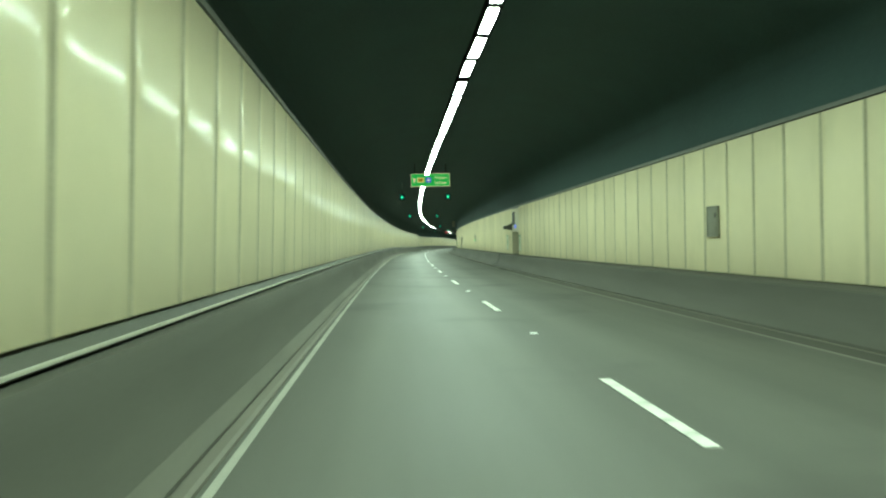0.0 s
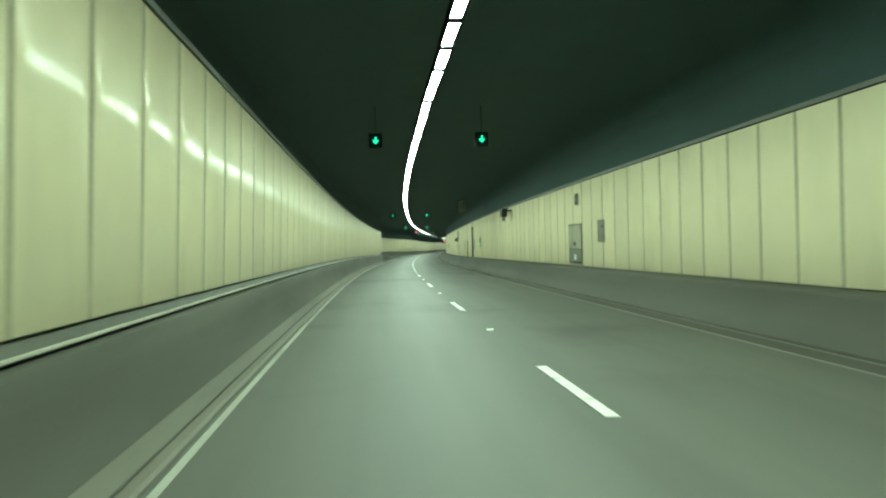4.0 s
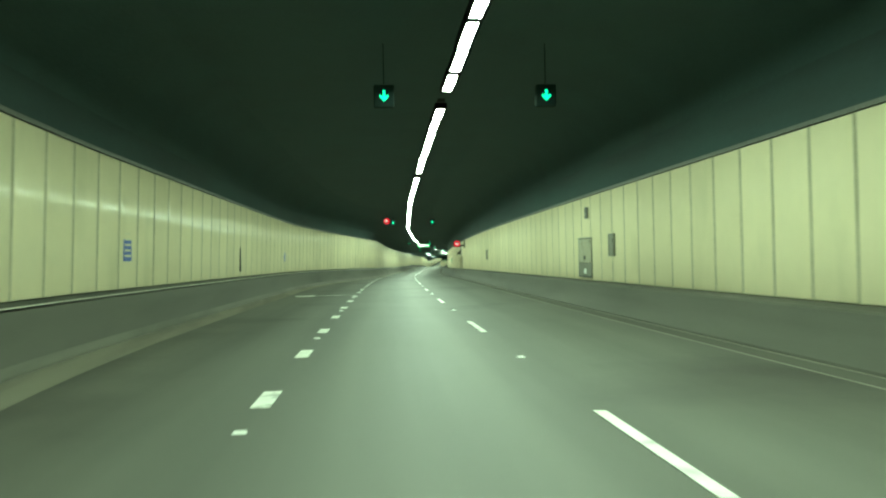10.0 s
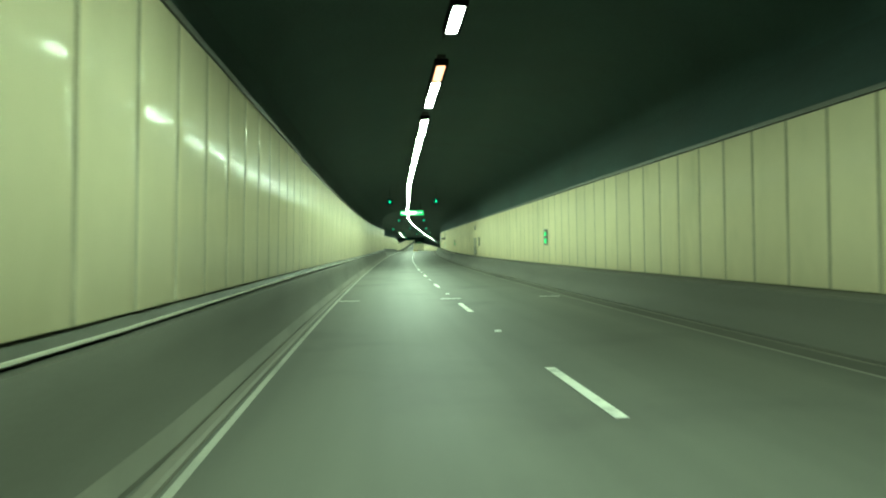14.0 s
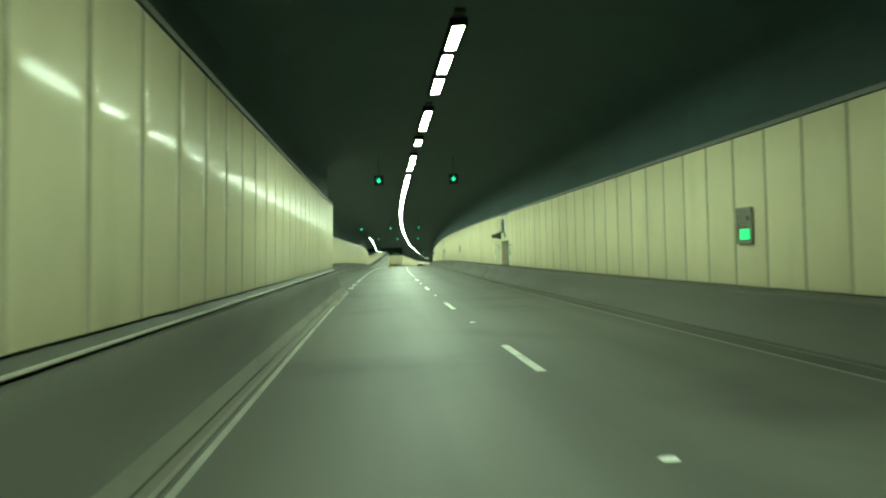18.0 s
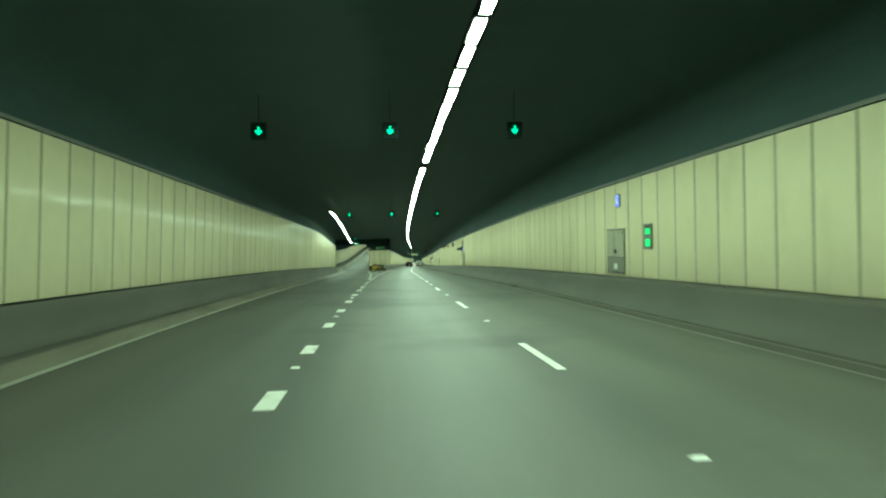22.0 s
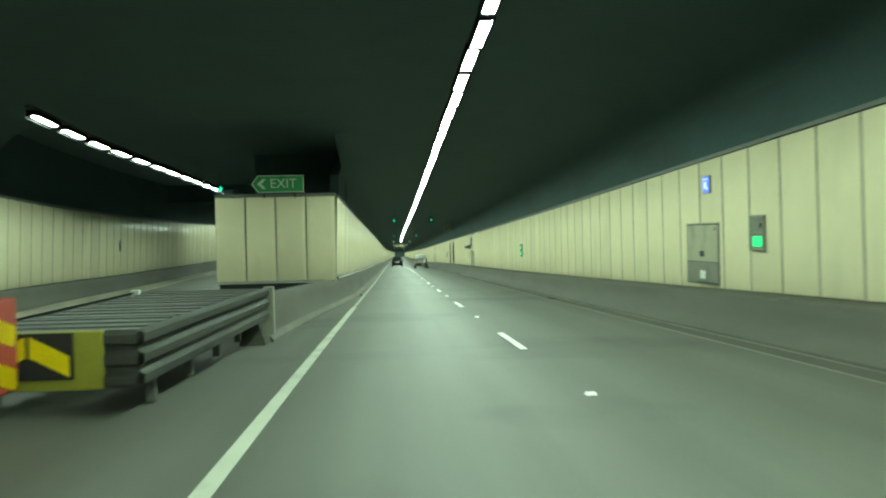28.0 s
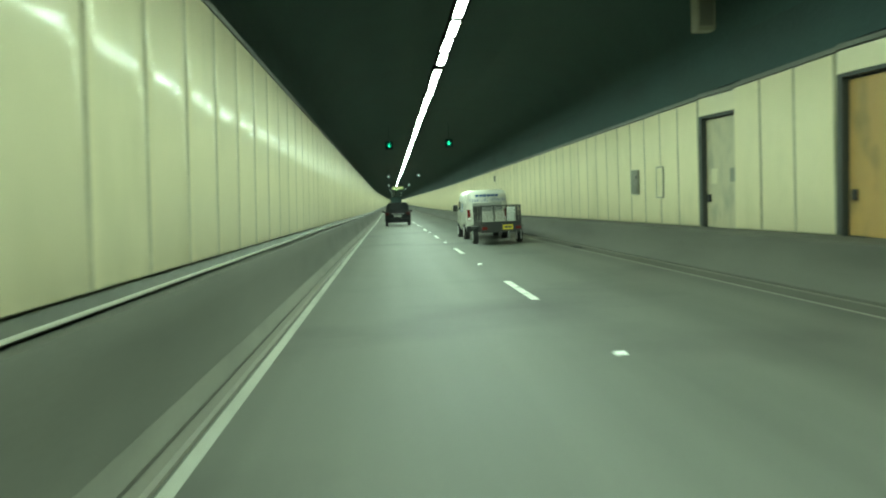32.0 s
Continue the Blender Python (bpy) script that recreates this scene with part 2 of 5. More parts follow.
def cyl(bm, r, z0, z1, x=0.0, y=0.0, seg=16, axis="Z", r2=None):
    m = Matrix.Translation((0, 0, (z0 + z1) / 2))
    if axis == "Y":
        m = Matrix.Rotation(radians(-90), 4, "X") @ m
    if axis == "X":
        m = Matrix.Rotation(radians(90), 4, "Y") @ m
    off = Matrix.Translation((x, y, 0)) if axis == "Z" else Matrix.Translation((x, 0, y)) if axis == "Y" else Matrix.Translation((0, x, y))
    bmesh.ops.create_cone(bm, cap_ends=True, segments=seg, radius1=r, radius2=r if r2 is None else r2, depth=z1 - z0, matrix=off @ m)
    return bm


def prism(pts, y0, y1, bm=None):
    """An outline in x and z, extruded along y."""
    bm = bm or bmesh.new()
    a = [bm.verts.new((x, y0, z)) for x, z in pts]
    b = [bm.verts.new((x, y1, z)) for x, z in pts]
    n = len(pts)
    bm.faces.new(a)
    bm.faces.new(b[::-1])
    for i in range(n):
        bm.faces.new((a[i], b[i], b[(i + 1) % n], a[(i + 1) % n]))
    bmesh.ops.recalc_face_normals(bm, faces=bm.faces)
    return bm


def empty(name, m, label, category, group="", kind=""):
    ob = new(name)
    ob.matrix_world = m
    return tagged(ob, label, category, group, kind)


def sweep(name, outline, s0, s1, step, mat, label="", category="", closed=False, caps=True):
    """A strip that runs along the road; outline(s) gives its (X, Z) corners."""
    n = max(2, int(round((s1 - s0) / step)) + 1)
    verts, faces = [], []
    for s in np.linspace(s0, s1, n):
        prof = outline(s)
        verts += [P(s, X, Z) for X, Z in prof]
    m = len(outline(s0))
    for i in range(n - 1):
        for j in range(m if closed else m - 1):
            a, b = i * m + j, i * m + (j + 1) % m
            faces.append((a, b, b + m, a + m))
    if closed and caps:
        faces.append(tuple(range(m)))
        faces.append(tuple((n - 1) * m + j for j in range(m - 1, -1, -1)))
    me = bpy.data.meshes.new(name)
    me.from_pydata([tuple(v) for v in verts], [], faces)
    me.materials.append(mat)
    bm = bmesh.new()
    bm.from_mesh(me)
    bmesh.ops.recalc_face_normals(bm, faces=bm.faces)
    if name.startswith(("barrier", "ceiling")):
        for f in bm.faces:
            f.smooth = len(f.verts) == 4
        for e in bm.edges:
            e.smooth = e.calc_face_angle(0) < 0.6
    bm.to_mesh(me)
    bm.free()
    return tagged(new(name, me), label, category, kind="structure")


def ramp(pairs):
    """A smooth function of s through (s, value) pairs."""
    xs, ys = [a for a, _ in pairs], [b for _, b in pairs]

    def f(s):
        return float(np.mean([np.interp(s + d, xs, ys) for d in (-2, -1, 0, 1, 2)]))
    return f


# ---------------------------------------------------------------- plan
S0, S1 = -38.0, 1320.0
WALL_R, WALL_L = 5.25, -4.32
TOP_R, BASE_R = 3.77, 0.74
TOP_L, BASE_L, BASE_EXIT = 4.07, 1.08, 0.81
CEIL = 6.6
LAMP_Z, LAMP_X = 5.68, -0.53
PITCH_L, PITCH_R = 1.345, 1.308
LEAN_L = 2.0  # degrees by which the panels on the left lean over the road
NICHES = (42.75, 163.6, 284.8, 406.1, 527.2, 647.1)

bay_x = ramp([(170, WALL_L), (178.5, WALL_L), (183, -4.75), (191, -5.75), (201, -7.2), (208, -8.0), (213, -8.2), (246, -8.2),
              (256, -7.6), (264, -6.7), (272, -5.7), (278, -4.95), (284, WALL_L), (300, WALL_L)])
exit_x = ramp([(390, WALL_L), (396.6, WALL_L), (400, -5.25), (405, -6.6), (410, -7.95), (413, -8.6), (416, -8.85), (420, -8.95), (514, -8.95), (524, -9.4),
               (540, -10.3), (552, -10.9), (566, -11.8), (580, -13.3), (594, -14.95), (600, -15.6), (606, -16.5), (618, -17.5), (637, -18.3),
               (660, -18.4), (760, -18.2)])
lift = ramp([(598, 0), (618, 0.3), (637, 0.75), (646, 1.02), (660, 1.55), (690, 3.4), (724, 5.88), (760, 8.4)])


def left_x(s):
    if s < 300:
        return bay_x(s)
    if s < 396.6:
        return WALL_L
    return exit_x(s)


# ---------------------------------------------------------------- road and shell
def ground_outline(s):
    return [(-24, 0), (-12, 0), (-6, 0), (-3.6, 0), (0, 0), (3.4, 0), (7.5, 0)]


road = sweep("road", ground_outline, S0, S1, 3.0, ASPHALT, "dark grey worn asphalt tunnel road", "road")
cols = [X for X, Z in ground_outline(0)]
across = road.data.attributes.new("across", "FLOAT", "POINT")
across.data.foreach_set("value", [cols[i % len(cols)] for i in range(len(road.data.vertices))])
VAULT = [(-4.6 + 10.2 * k / 14, CEIL + 0.25 * (1 - ((2 * k / 14) - 1) ** 2)) for k in range(15)]
sweep("ceiling", lambda s: [(-24, CEIL + lift(min(s, 760))), (-8.75, CEIL + lift(min(s, 760))), (-8.7, CEIL)] + VAULT + [(7.5, CEIL)], S0, S1, 6.0, SOOT,
      "soot-blackened concrete tunnel ceiling", "ceiling")


def shell(name, xfun, s0, s1, side, step=2.0, z0=0.0, z1=CEIL + 0.1, zfun=None):
    z = zfun or (lambda s: 0.0)
    return sweep(name, lambda s: [(xfun(s) + side * 0.09, z0), (xfun(s) + side * 0.09, z1 + z(s)),
                                  (xfun(s) + side * 0.45, z1 + z(s)), (xfun(s) + side * 0.45, z0)],
                 s0, s1, step, WALL_SOOT, "dark concrete tunnel wall behind cream panels", "wall", closed=True)


HAUNCH = [(5.33, 4.9), (5.3, 5.15), (5.23, 5.4), (5.1, 5.68), (4.92, 5.92), (4.68, 6.13), (4.35, 6.32), (3.95, 6.47), (3.5, 6.6), (3.0, 6.71), (2.4, 6.79), (1.6, 6.86)]
sweep("ceiling_haunch_right", lambda s: HAUNCH, S0, S1, 4.0, SOOT, "curved soot-blackened edge of the tunnel ceiling", "ceiling")
grow = ramp([(603, 0.0), (611, 1.0)])
for name, a, b in (("ceiling_haunch_left_1", S0, 601.0), ("ceiling_haunch_left_2", 604.0, S1)):
    sweep(name, lambda s: [((left_x(s) if s < 601.5 else WALL_L) + 5.25 - X, Z if s < 601.5 else 6.8 - (6.8 - Z) * grow(s)) for X, Z in HAUNCH], a, b, 3.0, SOOT,
          "curved soot-blackened edge of the tunnel ceiling", "ceiling")
_mesh_cache = {}


def panel_mesh(w, h, mat=None):
    """A sheet with turned edges, its face bulging by a few millimetres."""
    mat = mat or PANEL
    key = (round(w, 3), round(h, 3), mat.name)
    if key not in _mesh_cache:
        us = [-w / 2 + 0.024] + [-w / 2 + w * k / 6 for k in range(1, 6)] + [w / 2 - 0.024]
        vs = [0.012, h * 0.5, h - 0.012]
        verts = [(x, -0.02 - 0.0004 * (1 - (2 * x / w) ** 2), z) for z in vs for x in us]
        faces = [(j * 7 + i, j * 7 + i + 1, j * 7 + i + 8, j * 7 + i + 7) for j in range(2) for i in range(6)]
        rim = list(range(7)) + [13, 20] + list(range(19, 13, -1)) + [7]
        back = len(verts)
        for k in rim:
            x, _, z = verts[k]
            verts.append((x + (0.024 if x > w / 2 - 0.025 else -0.024 if x < 0.025 - w / 2 else 0), -0.008, z + (0.012 if z > h - 0.013 else -0.012 if z < 0.013 else 0)))
        for k in range(len(rim)):
            verts.append((verts[back + k][0], 0.03, verts[back + k][2]))
        n = len(rim)
        for k in range(n):
            q = (k + 1) % n
            faces.append((rim[q], rim[k], back + k, back + q))
            faces.append((back + q, back + k, back + n + k, back + n + q))
        me = bpy.data.meshes.new("panel")
        me.from_pydata(verts, [], faces)
        me.polygons.foreach_set("use_smooth", [i < 12 for i in range(len(faces))])
        me.materials.append(mat)
        me.materials.append(JOINT)
        me.polygons.foreach_set("material_index", [0 if i < 12 else 1 for i in range(len(faces))])
        _mesh_cache[key] = me
    return _mesh_cache[key]


def panel_run(wall, xfun, s0, s1, side, base, top, zfun=None, joined=False, joint=None):
    """Cream panels along a wall, each one a piece of its own; side is -1 on the left, 1 on the right; joint: an s at which two panels meet."""
    pitch = PITCH_L if side < 0 else PITCH_R
    ss = np.arange(s0, s1 + 0.02, 0.05)
    pts = np.array([tuple(P(s, xfun(s), 0)) for s in ss[::10]] + [tuple(P(ss[-1], xfun(ss[-1]), 0))])
    at = np.concatenate([np.arange(len(ss))[::10], [len(ss) - 1]])
    pts = np.stack([np.interp(np.arange(len(ss)), at, pts[:, i]) for i in range(3)], 1)
    arc = np.concatenate([[0], np.cumsum(np.linalg.norm(np.diff(pts[:, :2], axis=0), axis=1))])
    first = (float(np.interp(joint, ss, arc)) % pitch) if joint is not None else 0.0
    cuts = [0.0] + [c for c in np.arange(first, arc[-1], pitch) if 0.12 < c < arc[-1] - 0.12] + [float(arc[-1])]
    data = bmesh.new() if joined else None
    lean = random.Random(int(s0 * 10) + 3)
    for a0, a1 in zip(cuts[:-1], cuts[1:]):
        sm = float(np.interp((a0 + a1) / 2, arc, ss))
        p0 = Vector([float(np.interp(a0, arc, pts[:, k])) for k in range(3)])
        p1 = Vector([float(np.interp(a1, arc, pts[:, k])) for k in range(3)])
        d = p1 - p0
        yaw = math.atan2(d.y, d.x) + (math.pi if side < 0 else 0)
        up = zfun(sm) if zfun else 0.0
        tilt = math.atan2(d.z, math.hypot(d.x, d.y)) * (-1 if side < 0 else 1)
        m = (Matrix.Translation((p0 + p1) / 2 + Vector((0, 0, base + up))) @ Matrix.Rotation(yaw + math.pi + radians(lean.uniform(-0.05, 0.05)), 4, "Z")
             @ Matrix.Rotation(tilt, 4, "Y") @ Matrix.Rotation(radians(lean.uniform(-0.035, 0.035) + (LEAN_L if side < 0 else 0.0)), 4, "X"))
        me = panel_mesh(pitch - 0.03 if abs(a1 - a0 - pitch) < 0.02 else round(a1 - a0 - 0.03, 2), top - base, PANEL if side < 0 else PANEL_DULL)
        if joined:
            n = len(data.verts)
            data.from_mesh(me)
            data.verts.ensure_lookup_table()
            bmesh.ops.transform(data, matrix=m, verts=data.verts[n:])
        else:
            ob = new("panel", me)
            ob.matrix_world = m
            ob.parent = wall
    if joined:
        link("panels", data, [PANEL if side < 0 else PANEL_DULL, JOINT], wall)["kind"] = "stuff"


def joint_strip(name, xfun, s0, s1, side, base, top, wall, zfun=None, step=2.0):
    z = zfun or (lambda s: 0.0)
    ob = sweep(name, lambda s: [(xfun(s) + side * 0.012, base + z(s)), (xfun(s) + side * 0.012, top + z(s)),
                                (xfun(s) + side * 0.085, top + z(s)), (xfun(s) + side * 0.085, base + z(s))],
               s0, s1, step, JOINT, closed=True)
    ob.parent = wall
    return ob


def cap_strip(name, xfun, s0, s1, side, top, wall, zfun=None, step=2.0, reach=0.0):
    z = zfun or (lambda s: 0.0)
    ob = sweep(name, lambda s: [(xfun(s) - side * (0.03 + reach), top + 0.02 + z(s)), (xfun(s) - side * (0.03 + reach), top + 0.1 + z(s)),
                                (xfun(s) + side * 0.085, top + 0.1 + z(s)), (xfun(s) + side * 0.085, top + 0.02 + z(s))],
               s0, s1, step, TRIM, closed=True)
    ob.parent = wall
    return ob


flat_r = lambda s: WALL_R
flat_l = lambda s: WALL_L

# right barrier and wall
def right_barrier(s):
    return [(4.03, -0.05), (4.03, 0.05), (4.12, 0.1), (4.24, 0.18), (4.33, 0.29), (4.39, 0.45), (4.43, 0.72), (4.47, 0.75), (5.3, 0.75), (5.3, -0.05)]


def left_barrier(xfun):
    def f(s):
        x = xfun(s)
        return [(x + 0.43, -0.05), (x + 0.43, 0.1), (x + 0.38, 0.2), (x + 0.33, 0.34), (x + 0.29, 0.5), (x + 0.25, 0.7),
                (x + 0.22, 0.9), (x + 0.2, 0.93), (x - 0.05, 0.93), (x - 0.05, -0.05)]
    return f


def left_foot(xfun):
    """The dusty flared foot of the barrier."""
    def f(s):
        x = xfun(s)
        return [(x + 0.5, -0.05), (x + 0.5, 0.045), (x + 0.475, 0.075), (x + 0.43, 0.12), (x + 0.4, 0.17), (x + 0.3, 0.18), (x + 0.3, -0.05)]
    return f


def low_rail(name, xfun, s0, s1, wall, step=2.0, zfun=None):
    """A sloping grey ledge below the panels with a bright bent lip."""
    z = zfun or (lambda s: 0.0)
    ob = sweep(name, lambda s: [(xfun(s) - 0.03, 0.965 + z(s)), (xfun(s) + 0.085, 0.955 + z(s)), (xfun(s) + 0.085, 0.99 + z(s)), (xfun(s) - 0.03, 1.07 + z(s))],
               s0, s1, step, LEDGE, closed=True)
    lip = sweep("lip", lambda s: [(xfun(s) + 0.086, 0.968 + z(s)), (xfun(s) + 0.098, 0.968 + z(s)), (xfun(s) + 0.098, 0.99 + z(s)), (xfun(s) + 0.086, 0.994 + z(s))],
                s0, s1, step, LIP, closed=True)
    for o in (ob, lip):
        o.parent = wall
    return ob


sections = [(S0, 230.0), (230.0, 500.0), (500.0, 765.0), (765.0, S1)]
for i, (a, b) in enumerate(sections):
    sweep("barrier_right_%d" % (i + 1), right_barrier, a, b, 3.0, CONCRETE, "dirty grey sloped concrete road barrier", "barrier", closed=True)

# walls on the right, between the emergency recesses and the doors
DOORS = [(142.1, 144.15, 3.36, "grey"), (148.8, 149.75, 2.28, "small"), (669.0, 671.0, 3.38, "brown"), (674.8, 676.75, 3.34, "grey")]
WIDER = {284.8: (0.75, 0.5)}  # the recess that opens wider, metres on its near and far side
gaps = sorted([(n - 1.5 - WIDER.get(n, (0, 0))[0], n + 1.6 + WIDER.get(n, (0, 0))[1]) for n in NICHES] + [(d[0], d[1]) for d in DOORS])
edges = [S0] + [v for gp in gaps for v in gp] + [S1]
JOINTS_R = (4.86, 71.55, 251.2, 377.1, 440.45, 590.32)  # where two panels meet, one for each stretch
shell("wall_right_upper", flat_r, S0, S1, 1, z0=TOP_R + 0.16)
for i in range(0, len(edges), 2):
    a, b = edges[i], edges[i + 1]
    w = shell("wall_right_%d" % (i // 2 + 1), flat_r, a, b, 1, z1=TOP_R + 0.16)
    joint_strip("joint_backing", flat_r, a, b, 1, BASE_R, TOP_R, w)
    cap_strip("trim", flat_r, a, b, 1, TOP_R, w)
    jt = next((j for j in JOINTS_R if a < j < b), None)
    if b > 900:
        panel_run(w, flat_r, a, 765.0, 1, BASE_R + 0.02, TOP_R)
        panel_run(w, flat_r, 765.0, b, 1, BASE_R + 0.02, TOP_R, joined=True)
    else:
        panel_run(w, flat_r, a, b, 1, BASE_R + 0.02, TOP_R, joint=jt)

# walls on the left
flare = ramp([(588, -0.85), (597, -0.55), (603, -0.2), (608, 0.0)])
left_runs = [("wall_left_1", flat_l, S0, 178.5, None), ("wall_left_2", bay_x, 178.5, 300.0, None), ("wall_left_3", flat_l, 300.0, 396.6, None),
             ("wall_left_4", exit_x, 396.6, 750.0, lift), ("wall_left_5", flat_l, 602.0, S1, None)]
for name, fx, a, b, zf in left_runs:
    w = shell(name, fx, a + (4.0 if a == 602.0 else 0.0), b, -1, z1=TOP_L + 0.2 if a == 602.0 else CEIL + 0.1,
              zfun=(lambda s: (CEIL - TOP_L - 0.1) * grow(s)) if a == 602.0 else zf)
    base = BASE_EXIT if zf else BASE_L
    top = TOP_L - (0.115 if fx is flat_l else 0.06)
    joint_strip("joint_backing", fx, a, b, -1, base, top, w, zf)
    cap_strip("trim", fx, a, b, -1, top - (0.02 if a == 602.0 else 0.0), w, zf, reach=0.1)
    if not zf:
        low_rail("rail", fx, a, b, w, zfun=zf)
    if name == "wall_left_5":
        panel_run(w, fx, a - 0.01, 765.0, -1, BASE_L, top, joint=622.2)
        panel_run(w, fx, 765.0, b, -1, BASE_L, top, joined=True)
    else:
        panel_run(w, fx, a, b, -1, base, top, zfun=zf, joint={"wall_left_1": 122.1, "wall_left_3": 350.27, "wall_left_4": 465.1}.get(name))
    bx = left_barrier(fx)
    if zf:
        sweep("barrier_" + name[5:], lambda s, bx=bx: [(X, Z * 0.84 + (lift(s) if Z > 0 else 0)) for X, Z in bx(s)], a, b, 2.0, CONCRETE,
              "dirty grey sloped concrete road barrier", "barrier", closed=True)
    else:
        if a == 602.0:
            bx = lambda s, f=bx: [(X + flare(s), Z) for X, Z in f(s)]
        sweep("barrier_" + name[5:], bx, 588.4 if a == 602.0 else a, b, 2.0, CONCRETE, "dirty grey sloped concrete road barrier", "barrier", closed=True)
        sweep("barrier_foot_" + name[5:], lambda s, f=left_foot(fx): [(X + (flare(s) if s < 610 and s > 500 else 0.0), Z) for X, Z in f(s)], 589.0 if a == 602.0 else a, b, 2.0, FOOT, "pale dusty foot of the road barrier", "barrier", closed=True)

# nose between the main road and the exit ramp
NOSE_TOP, NOSE_W = 3.99, 4.36
nose = tagged(link("wall_nose", boxed(-NOSE_W + 0.1, -0.3, 0.06, 6.0, 0.0, NOSE_TOP - 0.02), DARK), "dark concrete wall end between road and ramp", "wall", kind="structure")
nose.matrix_world = frame_at(602.0, WALL_L + 0.04)
w4 = NOSE_W / 4
for i in range(4):
    ob = new("panel", panel_mesh(w4 - 0.03, NOSE_TOP - 0.92))
    ob.parent = nose
    ob.matrix_basis = pose(-w4 * (i + 0.5), -0.01, 0.92)
part("joint_backing", boxed(-NOSE_W + 0.01, -0.01, 0.022, 0.055, 0.93, NOSE_TOP - 0.01), JOINT, nose)
upper = tagged(link("wall_nose_upper", boxed(-NOSE_W + 0.1, -0.06, 8.0, 8.3, 4.2, CEIL + 0.2), WALL_SOOT), "dark concrete wall above the panelled wall end", "wall", kind="structure")
upper.matrix_world = frame_at(602.0, WALL_L + 0.04)
part("sill", boxed(-NOSE_W, 0.02, -0.07, 0.05, 0.84, 0.91), STEEL, nose)
part("trim", boxed(-NOSE_W, -0.005, -0.04, 0.3, NOSE_TOP + 0.01, NOSE_TOP + 0.12), TRIM, nose)
part("corner_trim", boxed(-0.02, -0.004, -0.026, 0.03, 0.92, NOSE_TOP), JOINT, nose)
shell("wall_ramp_side", lambda s: -8.5, 602.5, 750.0, 1, z1=TOP_L + 0.2, zfun=lift)
sweep("ramp_road", lambda s: [(exit_x(s) - 0.1, lift(s) + 0.006), (-8.45, lift(s) + 0.006)], 590.0, 750.0, 2.0, ASPHALT, "dark grey asphalt exit ramp", "road")
for name, s in (("wall_end_back", S0), ("wall_end_far", S1), ):
    e = tagged(link(name, boxed(-24.5, 8, -0.2, 0.2, -0.5, CEIL + 0.5), SOOT), "dark concrete wall that closes the tunnel", "wall", kind="structure")
    e.matrix_world = frame_at(s, 0)
e = tagged(link("wall_end_ramp", boxed(-8, 8, -0.2, 0.2, -0.5, CEIL + 9), SOOT), "dark concrete wall that closes the ramp", "wall", kind="structure")
e.matrix_world = frame_at(751.0, -16.2)

# ---------------------------------------------------------------- lamps
LAMP_PITCH, LAMP_LEN = 1.95, 1.82
LAMP_BLACK = material("matt_black_lamp_tray", (0.004, 0.004, 0.004), 0.9, spec=0.1)


def housing_mesh(left_skirt=0.012):
    """A black tray; its left skirt, added to shade the left wall, hangs lower or is missing."""
    bm = boxed(-0.16, 0.16, -LAMP_LEN / 2, LAMP_LEN / 2, 0.03, 0.14, bevel=0.015)
    for x, deep in ((-0.16, left_skirt), (0.145, 0.012)):
        if deep:
            box(bm, x, x + 0.015, -LAMP_LEN / 2, LAMP_LEN / 2, -deep, 0.03)
    for y in (-LAMP_LEN / 2, LAMP_LEN / 2 - 0.012):
        box(bm, -0.144, 0.144, y, y + 0.012, -0.03, 0.03)
    me = bpy.data.meshes.new("luminaire")
    bm.to_mesh(me)
    bm.free()
    me.materials.append(LAMP_BLACK)
    return me


def tube_mesh(glow, wide=False):
    """A lit diffuser that shines downwards, its back dark; a wide one glows on its left side too, added to brighten the
    far wall.
    """
    bm = boxed(-0.1, 0.1, -LAMP_LEN / 2 + 0.1, LAMP_LEN / 2 - 0.1, 0.0, 0.028)
    for f in bm.faces:
        f.material_index = 0 if f.normal.z < -0.5 or (wide and f.normal.x < -0.5) else 1
    me = bpy.data.meshes.new("tube")
    bm.to_mesh(me)
    bm.free()
    me.materials.append(glow)
    me.materials.append(LAMP_BLACK)
    return me


# the deep left skirt is an addition that dims the left wall
HOUSING_OPEN, HOUSING, HOUSING_SHADE = housing_mesh(0), housing_mesh(), housing_mesh(0.088)
LAMP_FAILING = material("failing_orange_tube", (1, 0.7, 0.5), 0.5, emit=2.2, emit_color=(1.0, 0.5, 0.3))
TUBE, TUBE_WIDE, TUBE_RAMP, TUBE_EXIT = tube_mesh(LAMP), tube_mesh(LAMP, True), tube_mesh(LAMP_RAMP), tube_mesh(LAMP_EXIT)
TUBE_FAILING = tube_mesh(LAMP_FAILING)


